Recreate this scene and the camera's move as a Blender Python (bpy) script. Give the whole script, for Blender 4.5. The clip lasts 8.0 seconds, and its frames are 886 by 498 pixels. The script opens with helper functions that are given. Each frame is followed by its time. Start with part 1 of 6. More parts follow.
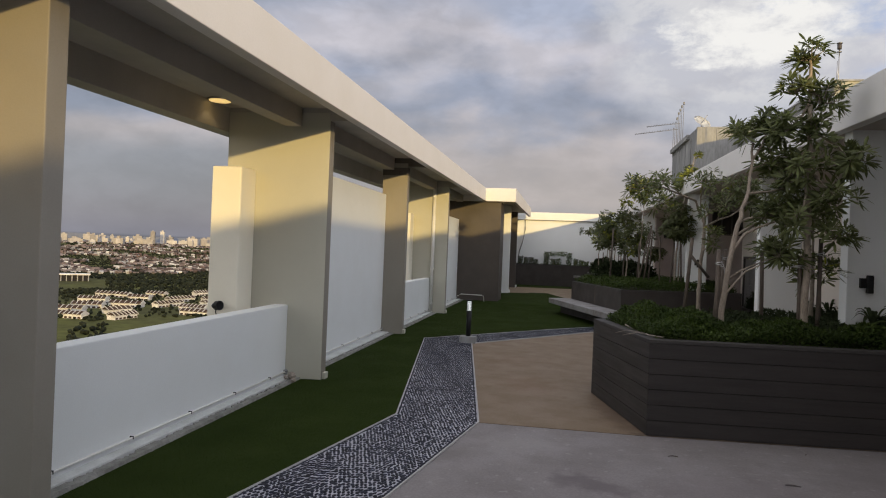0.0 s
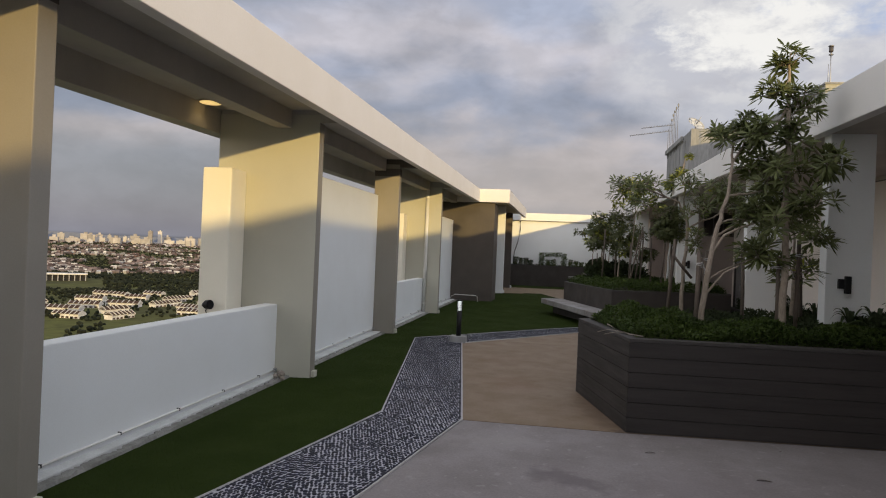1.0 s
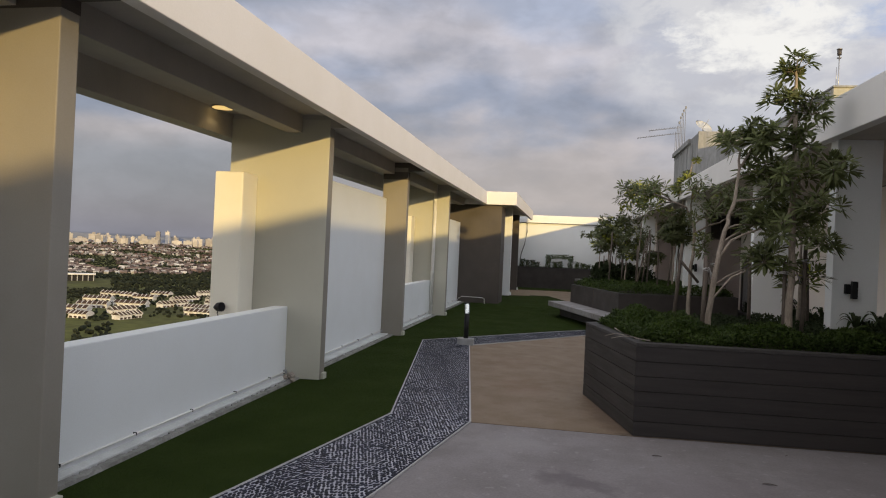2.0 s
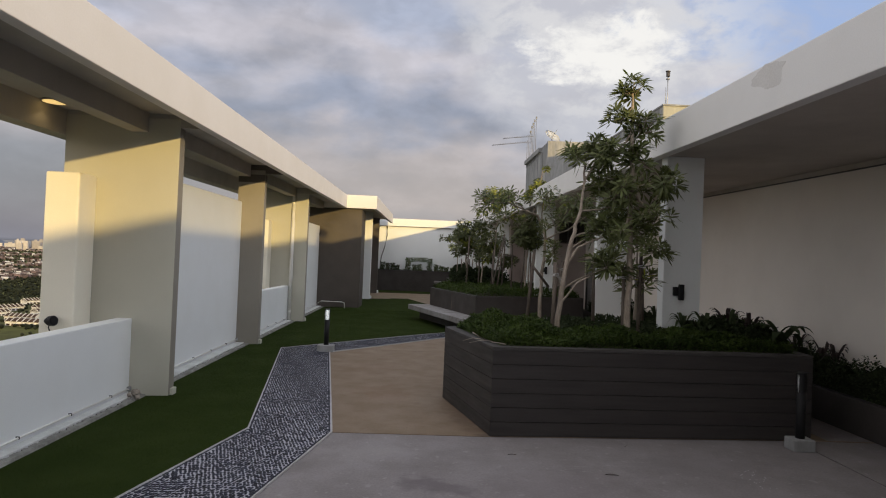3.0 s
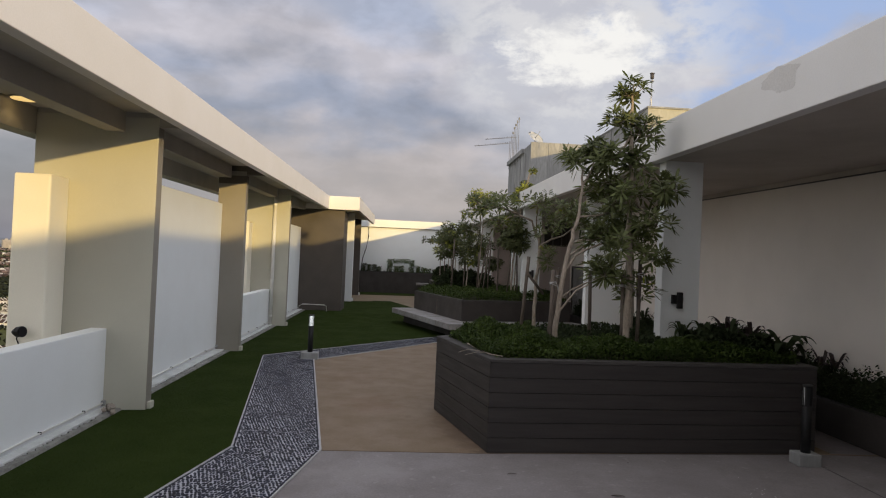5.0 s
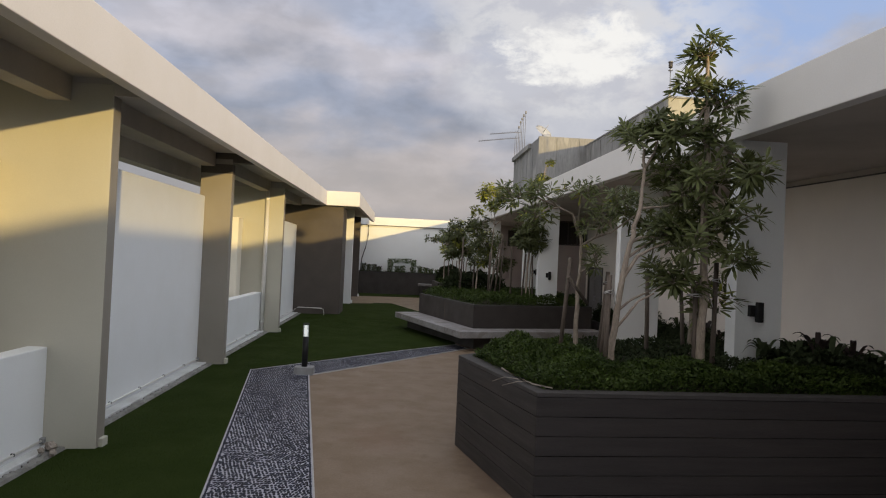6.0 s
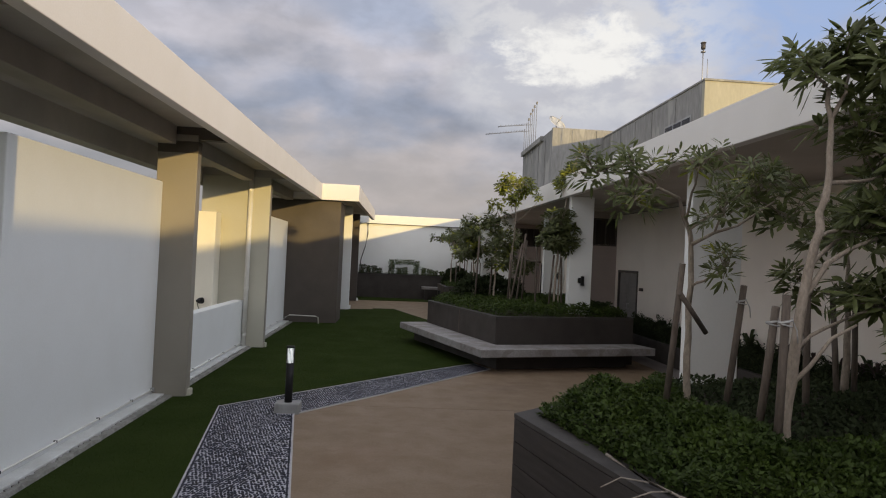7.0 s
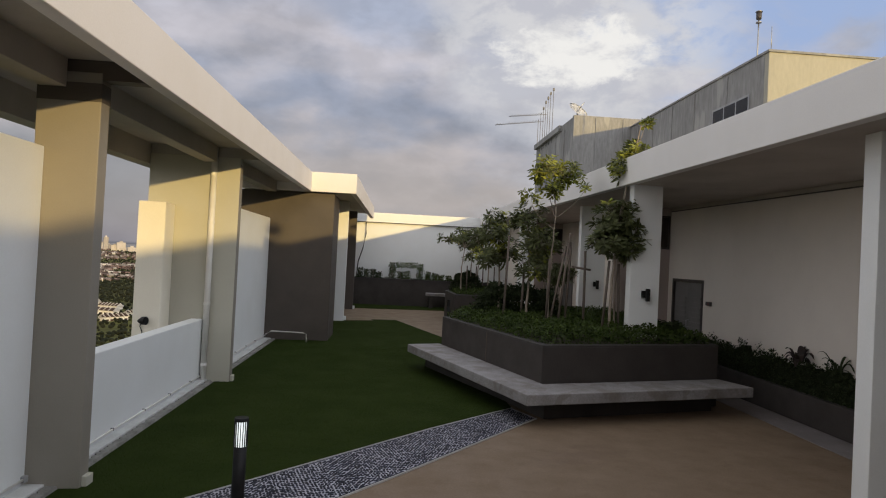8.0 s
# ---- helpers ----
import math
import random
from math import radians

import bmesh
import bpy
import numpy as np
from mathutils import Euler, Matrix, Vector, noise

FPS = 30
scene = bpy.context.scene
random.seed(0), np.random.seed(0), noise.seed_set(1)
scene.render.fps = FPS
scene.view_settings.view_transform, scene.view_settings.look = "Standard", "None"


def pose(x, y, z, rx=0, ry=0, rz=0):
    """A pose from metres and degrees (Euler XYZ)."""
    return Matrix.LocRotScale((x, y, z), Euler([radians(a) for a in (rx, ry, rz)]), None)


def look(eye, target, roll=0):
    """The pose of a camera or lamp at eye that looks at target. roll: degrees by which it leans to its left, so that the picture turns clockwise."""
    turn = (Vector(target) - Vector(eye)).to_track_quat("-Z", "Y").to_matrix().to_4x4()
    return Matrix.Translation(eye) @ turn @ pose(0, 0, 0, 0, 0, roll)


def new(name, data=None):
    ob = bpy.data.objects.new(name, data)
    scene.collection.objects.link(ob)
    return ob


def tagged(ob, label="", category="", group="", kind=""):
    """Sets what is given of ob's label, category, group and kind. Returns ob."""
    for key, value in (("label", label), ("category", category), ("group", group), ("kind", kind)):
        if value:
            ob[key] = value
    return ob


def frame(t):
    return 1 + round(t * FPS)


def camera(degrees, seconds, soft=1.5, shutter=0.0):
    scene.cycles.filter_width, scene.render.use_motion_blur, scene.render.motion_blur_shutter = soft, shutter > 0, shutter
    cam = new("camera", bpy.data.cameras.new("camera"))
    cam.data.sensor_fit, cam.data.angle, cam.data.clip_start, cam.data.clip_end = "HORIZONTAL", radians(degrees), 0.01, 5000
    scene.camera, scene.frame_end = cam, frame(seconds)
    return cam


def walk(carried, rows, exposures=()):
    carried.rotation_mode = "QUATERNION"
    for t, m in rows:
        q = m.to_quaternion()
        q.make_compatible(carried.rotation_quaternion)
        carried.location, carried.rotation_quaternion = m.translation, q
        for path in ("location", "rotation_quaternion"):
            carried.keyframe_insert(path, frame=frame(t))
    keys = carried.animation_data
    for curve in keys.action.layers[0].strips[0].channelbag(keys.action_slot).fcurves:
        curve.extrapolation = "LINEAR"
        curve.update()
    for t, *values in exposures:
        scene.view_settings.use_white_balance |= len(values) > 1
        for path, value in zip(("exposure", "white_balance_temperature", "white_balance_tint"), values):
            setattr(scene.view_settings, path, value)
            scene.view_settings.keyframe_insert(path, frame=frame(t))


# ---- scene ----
cam = camera(67.9, 8.0, soft=1.1)
# seconds; eye x, y, z; yaw to the left, pitch up and roll, in degrees
ROWS = [
    (0.0, 0.000, 0.000, 1.860, 10.00, -0.01, -2.31),
    (0.1, 0.026, -0.008, 1.860, 9.98, -0.00, -2.32),
    (0.2, 0.086, -0.025, 1.860, 9.94, 0.01, -2.35),
    (0.3, 0.119, -0.035, 1.860, 9.91, 0.02, -2.36),
    (0.4, 0.139, -0.040, 1.860, 9.90, 0.03, -2.37),
    (0.5, 0.153, -0.044, 1.860, 9.89, 0.03, -2.38),
    (1.0, 0.168, -0.108, 1.865, 9.82, 0.04, -2.44),
    (1.2, 0.165, -0.114, 1.870, 9.72, 0.05, -2.46),
    (2.3, 0.146, -0.225, 1.909, 10.51, 0.16, -2.66),
    (2.4, 0.144, -0.190, 1.912, 5.62, 0.37, -2.65),
    (2.5, 0.142, -0.161, 1.915, 2.20, 0.58, -2.64),
    (2.6, 0.140, -0.175, 1.925, -0.05, 0.63, -2.59),
    (2.7, 0.138, -0.188, 1.935, -0.79, 0.68, -2.55),
    (2.8, 0.136, -0.202, 1.945, -1.34, 0.73, -2.50),
    (3.0, 0.133, -0.229, 1.965, -1.80, 0.83, -2.41),
    (3.5, 0.112, -0.258, 2.009, -2.39, 0.84, -2.42),
    (4.0, 0.061, -0.256, 2.036, -3.28, 0.88, -2.44),
    (4.5, 0.008, -0.175, 2.044, -3.57, 0.91, -2.47),
    (4.7, -0.003, -0.111, 2.045, -3.58, 0.91, -2.48),
    (5.8, -0.168, 1.395, 2.061, -3.76, 0.85, -2.60),
    (6.0, -0.208, 1.805, 2.063, -3.79, 0.84, -2.62),
    (6.5, -0.298, 2.918, 2.077, -3.85, 0.84, -2.65),
    (7.0, -0.394, 4.393, 2.091, -3.93, 0.86, -2.69),
    (7.5, -0.502, 5.976, 2.127, -4.06, 0.90, -2.81),
    (8.0, -0.607, 7.882, 2.169, -4.20, 0.94, -2.90),
]
EXPOSURES = ((0.0, -0.07), (4.5, -0.04), (6.5, -0.05), (8.0, -0.12))
walk(cam, [(t, pose(x, y, z, 90 + pitch, roll, yaw)) for t, x, y, z, yaw, pitch, roll in ROWS], EXPOSURES)

# ---- world, sun, exposure ----
SUN_AZ = Vector((-0.36, 0.93, 0.0)).normalized()      # the way the light travels over the ground
SUN_WAY = Vector((SUN_AZ.x, SUN_AZ.y, -0.086)).normalized()


def make_world():
    world = bpy.data.worlds.new("evening_sky")
    scene.world = world
    world.use_nodes = True
    nt = world.node_tree
    nt.nodes.clear()
    N, L = nt.nodes.new, nt.links.new

    def math_node(op, a, b=None, clamp=False):
        n = N("ShaderNodeMath")
        n.operation, n.use_clamp = op, clamp
        for i, v in enumerate((a, b)):
            if v is None:
                continue
            if isinstance(v, (int, float)):
                n.inputs[i].default_value = v
            else:
                L(v, n.inputs[i])
        return n.outputs[0]

    def mixc(fac, a, b, blend="MIX"):
        n = N("ShaderNodeMix")
        n.data_type, n.blend_type = "RGBA", blend
        for i, v in ((0, fac), (6, a), (7, b)):
            if isinstance(v, (int, float)):
                n.inputs[i].default_value = v
            elif isinstance(v, tuple):
                n.inputs[i].default_value = (*v, 1)
            else:
                L(v, n.inputs[i])
        return n.outputs[2]

    def ramp(v, stops):
        n = N("ShaderNodeValToRGB")
        e = n.color_ramp.elements
        e[0].position, e[0].color = stops[0][0], (*[stops[0][1]] * 3, 1)
        e[1].position, e[1].color = stops[1][0], (*[stops[1][1]] * 3, 1)
        n.color_ramp.interpolation = "EASE"
        L(v, n.inputs[0])
        return n.outputs[0]

    def lobe(direction, cos0, cos1, tall=1.0):
        wide = N("ShaderNodeVectorMath")
        wide.operation = "MULTIPLY"
        L(co, wide.inputs[0])
        wide.inputs[1].default_value = (1, 1, tall)
        unit = N("ShaderNodeVectorMath")
        unit.operation = "NORMALIZE"
        L(wide.outputs[0], unit.inputs[0])
        d = N("ShaderNodeVectorMath")
        d.operation = "DOT_PRODUCT"
        L(unit.outputs[0], d.inputs[0])
        d.inputs[1].default_value = Vector((direction[0], direction[1], direction[2] * tall)).normalized()
        m = N("ShaderNodeMapRange")
        m.interpolation_type = "SMOOTHSTEP"
        L(d.outputs["Value"], m.inputs[0])
        m.inputs[1].default_value, m.inputs[2].default_value = cos0, cos1
        return m.outputs[0]

    co = N("ShaderNodeTexCoord").outputs["Generated"]
    sep = N("ShaderNodeSeparateXYZ")
    L(co, sep.inputs[0])
    # clouds are drawn out sideways

    def clouds(scale, detail, rough, offset, distort=0.0, squash=2.4):
        mp = N("ShaderNodeMapping")
        L(co, mp.inputs[0])
        mp.inputs["Location"].default_value = offset
        mp.inputs["Scale"].default_value = (1, 1, squash)
        n = N("ShaderNodeTexNoise")
        L(mp.outputs[0], n.inputs["Vector"])
        n.inputs["Scale"].default_value, n.inputs["Detail"].default_value = scale, detail
        n.inputs["Roughness"].default_value, n.inputs["Distortion"].default_value = rough, distort
        return n.outputs[0]

    def layers(v, stops):
        n = N("ShaderNodeValToRGB")
        e = n.color_ramp.elements
        e[0].position, e[0].color = stops[0][0], (*stops[0][1], 1)
        e[1].position, e[1].color = stops[-1][0], (*stops[-1][1], 1)
        for at, c in stops[1:-1]:
            e.new(at).color = (*c, 1)
        n.color_ramp.interpolation = "EASE"
        L(v, n.inputs[0])
        return n.outputs[0]

    sky = N("ShaderNodeTexSky")
    sky.sky_type, sky.sun_disc = "NISHITA", False
    sky.sun_elevation, sky.sun_rotation = math.asin(-SUN_WAY.z), math.atan2(-SUN_WAY.x, -SUN_WAY.y)
    sky.air_density, sky.dust_density = 1.0, 1.5
    clear = mixc(1.0, sky.outputs[0], (SKY_GAIN, SKY_GAIN, SKY_GAIN * 1.05), "MULTIPLY")
    # banks of cloud above one another, their edges broken up by noise
    lift = math_node("SUBTRACT", clouds(2.6, 8, 0.5, (3.1, 1.7, 0.4), 0.15), 0.5)
    level = math_node("ADD", sep.outputs[2], math_node("MULTIPLY", lift, 0.34), True)
    cloud = layers(level, ((0.02, (0.40, 0.40, 0.46)), (0.09, (0.42, 0.42, 0.47)), (0.145, (0.66, 0.59, 0.595)), (0.20, (0.34, 0.375, 0.49)), (0.265, (0.60, 0.57, 0.62)), (0.35, (0.45, 0.49, 0.62)), (0.55, (0.56, 0.58, 0.67)), (1.0, (0.50, 0.53, 0.62))))
    wisps = ramp(clouds(5.0, 8, 0.52, (0.4, 5.2, 0.9), 0.15, 1.9), ((0.34, 0.86), (0.66, 1.18)))
    cloud = mixc(1.0, cloud, wisps, "MULTIPLY")
    cloud = mixc(1.0, cloud, ramp(clouds(12.0, 8, 0.55, (2.4, 7.2, 1.9), 0.2, 2.0), ((0.34, 0.91), (0.66, 1.10))), "MULTIPLY")
    # pale warm haze low over the horizon
    low = N("ShaderNodeMapRange")
    low.interpolation_type = "SMOOTHSTEP"
    L(sep.outputs[2], low.inputs[0])
    low.inputs[1].default_value, low.inputs[2].default_value = 0.30, 0.04
    haze = mixc(lobe((0.08, 1.0, 0.12), 0.80, 0.99), (0.235, 0.245, 0.305), (0.46, 0.415, 0.43))
    cloud = mixc(math_node("MULTIPLY", low.outputs[0], 0.62), cloud, haze)
    # blue gaps to the north-east, and the bright broken cloud beside them
    def patch_of(direction, cos0, noise_value, amount, lo, hi, tall=1.0):
        n = math_node("MULTIPLY", math_node("SUBTRACT", noise_value, 0.5), amount)
        spread = lobe(direction, cos0, 1.0, tall)
        return math_node("MULTIPLY", ramp(math_node("ADD", spread, n, True), ((lo, 0.0), (hi, 1.0))), math_node("MULTIPLY", spread, 4.0, True))

    halo = patch_of((0.28, 0.905, 0.33), 0.93, clouds(5.5, 9, 0.58, (4.3, 0.8, 2), 0.25, 1.7), 2.4, 0.25, 1.1)
    cloud = mixc(halo, cloud, (0.64, 0.64, 0.71))
    gap = patch_of((0.55, 0.755, 0.36), 0.915, clouds(4.2, 9, 0.58, (7.3, 2.2, 0), 0.3, 2.2), 2.6, 0.42, 1.10)
    cloud = mixc(gap, cloud, (0.43, 0.56, 0.87))
    cloud = mixc(math_node("MULTIPLY", lobe((0.240, 0.920, 0.318), 0.972, 0.996, 1.8), ramp(clouds(13.0, 9, 0.6, (5.1, 2.8, 1), 0.2, 1.6), ((0.40, 0.08), (0.62, 0.75)))), cloud, (0.90, 0.88, 0.88))
    glow = patch_of((0.234, 0.925, 0.302), 0.9928, clouds(11.0, 11, 0.62, (1.3, 8.8, 0), 0.25, 1.9), 3.2, 0.36, 1.60, 2.3)
    cloud = mixc(glow, cloud, (1.12, 1.09, 1.05))
    # bright areas of unseen sky, added to light the south, east and west faces
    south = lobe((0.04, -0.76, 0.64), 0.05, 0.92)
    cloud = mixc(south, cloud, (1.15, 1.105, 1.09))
    west = lobe((0.86, -0.48, 0.72), 0.40, 0.97)
    cloud = mixc(west, cloud, (1.68, 1.72, 1.84))
    behind = lobe((-0.80, -0.35, 0.72), 0.40, 0.97)
    cloud = mixc(behind, cloud, (1.165, 1.14, 1.15))
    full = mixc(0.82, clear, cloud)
    ground = ramp(sep.outputs[2], ((0.0, 0.0), (0.004, 1.0)))
    full = mixc(ground, (0.16, 0.165, 0.19), full)
    bg = N("ShaderNodeBackground")
    L(full, bg.inputs[0])
    bg.inputs[1].default_value = SKY_STRENGTH
    L(bg.outputs[0], N("ShaderNodeOutputWorld").inputs[0])


SKY_GAIN, SKY_STRENGTH = 0.10, 1.0
make_world()
sun = new("sun", bpy.data.lights.new("sun", "SUN"))
sun.data.energy, sun.data.angle, sun.data.color = 3.3, radians(0.55), (1.0, 0.71, 0.27)
sun.matrix_world = look(-SUN_WAY * 60, (0, 0, 0))

# ---- materials ----


def material(name, colour, rough=0.6, metal=0.0, second=None, scale=3.0, stain=0.5, fine=60.0, grain=0.15, bump=0.15, bump_scale=None,
             island=0.0, per_object=0.0, speck=None, stretch=(1, 1, 1), emit=None, spec=0.5, rough_var=0.1, blots=()):
    """A surface with two scales of variation: broad stains towards second, and fine grain with relief."""
    m = bpy.data.materials.new(name)
    m.use_nodes = True
    nt = m.node_tree
    N, L = nt.nodes.new, nt.links.new
    bsdf = nt.nodes["Principled BSDF"]
    co = N("ShaderNodeTexCoord").outputs["Object"]
    mp = N("ShaderNodeMapping")
    mp.inputs["Scale"].default_value = stretch
    L(co, mp.inputs[0])

    def tex(s, detail, rough_):
        n = N("ShaderNodeTexNoise")
        L(mp.outputs[0], n.inputs["Vector"])
        n.inputs["Scale"].default_value, n.inputs["Detail"].default_value, n.inputs["Roughness"].default_value = s, detail, rough_
        return n.outputs[0]

    def mix(fac, a, b, blend="MIX"):
        n = N("ShaderNodeMix")
        n.data_type, n.blend_type = "RGBA", blend
        for i, v in ((0, fac), (6, a), (7, b)):
            if isinstance(v, (int, float)):
                n.inputs[i].default_value = v
            elif isinstance(v, tuple):
                n.inputs[i].default_value = (*v, 1)
            else:
                L(v, n.inputs[i])
        return n.outputs[2]

    def remap(v, a, b, lo=0.0, hi=1.0):
        n = N("ShaderNodeMapRange")
        L(v, n.inputs[0])
        for i, x in enumerate((a, b, lo, hi)):
            n.inputs[i + 1].default_value = x
        return n.outputs[0]

    second = second or tuple(c * 0.72 for c in colour)
    broad = tex(scale, 6, 0.6)
    small = tex(fine, 4, 0.65)
    col = mix(remap(broad, 0.38, 0.72, 0, stain), colour, second)
    col = mix(1.0, col, mix(remap(small, 0.3, 0.7), (1 - grain,) * 3, (1 + grain,) * 3), "MULTIPLY")
    if speck:
        col = mix(remap(tex(speck[0], 2, 0.5), speck[1], speck[1] + 0.05, 0, speck[2]), col, speck[3])
    for x, y, rx, ry, turn, amount, tint in blots:
        # a ragged-edged patch: wear, dirt and painted contact shade all use it
        at = N("ShaderNodeMapping")
        at.vector_type = "TEXTURE"
        at.inputs["Location"].default_value, at.inputs["Rotation"].default_value, at.inputs["Scale"].default_value = (x, y, 0), (0, 0, radians(turn)), (rx, ry, 1)
        L(co, at.inputs[0])
        far = N("ShaderNodeVectorMath")
        far.operation = "LENGTH"
        L(at.outputs[0], far.inputs[0])
        rag = N("ShaderNodeMath")
        rag.operation = "ADD"
        L(far.outputs["Value"], rag.inputs[0])
        L(remap(tex(5.5, 6, 0.62), 0.30, 0.70, -0.55, 0.55), rag.inputs[1])
        col = mix(remap(rag.outputs[0], 1.0, 0.35, 0, amount), col, tint)
    if island:
        g = N("ShaderNodeNewGeometry").outputs["Random Per Island"]
        col = mix(1.0, col, mix(g, (1 - island,) * 3, (1 + island,) * 3), "MULTIPLY")
    if per_object:
        g = N("ShaderNodeObjectInfo").outputs["Random"]
        col = mix(1.0, col, mix(g, (1 - per_object,) * 3, (1 + per_object,) * 3), "MULTIPLY")
    L(col, bsdf.inputs["Base Color"])
    L(remap(broad, 0.3, 0.7, rough - rough_var, min(1.0, rough + rough_var)), bsdf.inputs["Roughness"])
    bsdf.inputs["Metallic"].default_value = metal
    bsdf.inputs["Specular IOR Level"].default_value = spec
    if bump:
        b = N("ShaderNodeBump")
        b.inputs["Strength"].default_value, b.inputs["Distance"].default_value = bump, 0.02
        L(tex(bump_scale or fine, 5, 0.6), b.inputs["Height"])
        L(b.outputs[0], bsdf.inputs["Normal"])
    if emit:
        bsdf.inputs["Emission Color"].default_value, bsdf.inputs["Emission Strength"].default_value = (*emit[:3], 1), emit[3]
    return m


def leaf_material(name, colour, second, rough=0.5, through_light=0.35, spec=0.35):
    """Leaf surfaces: glossy from above, and letting some light through."""
    m = material(name, colour, rough, second=second, scale=2.5, stain=0.8, fine=25, grain=0.2, bump=0.0, island=0.4, spec=spec)
    nt = m.node_tree
    surf = nt.nodes["Principled BSDF"]
    trans = nt.nodes.new("ShaderNodeBsdfTranslucent")
    mixer = nt.nodes.new("ShaderNodeMixShader")
    col = surf.inputs["Base Color"].links[0].from_socket
    nt.links.new(col, trans.inputs["Color"])
    mixer.inputs[0].default_value = through_light
    nt.links.new(surf.outputs[0], mixer.inputs[1])
    nt.links.new(trans.outputs[0], mixer.inputs[2])
    nt.links.new(mixer.outputs[0], nt.nodes["Material Output"].inputs["Surface"])
    return m


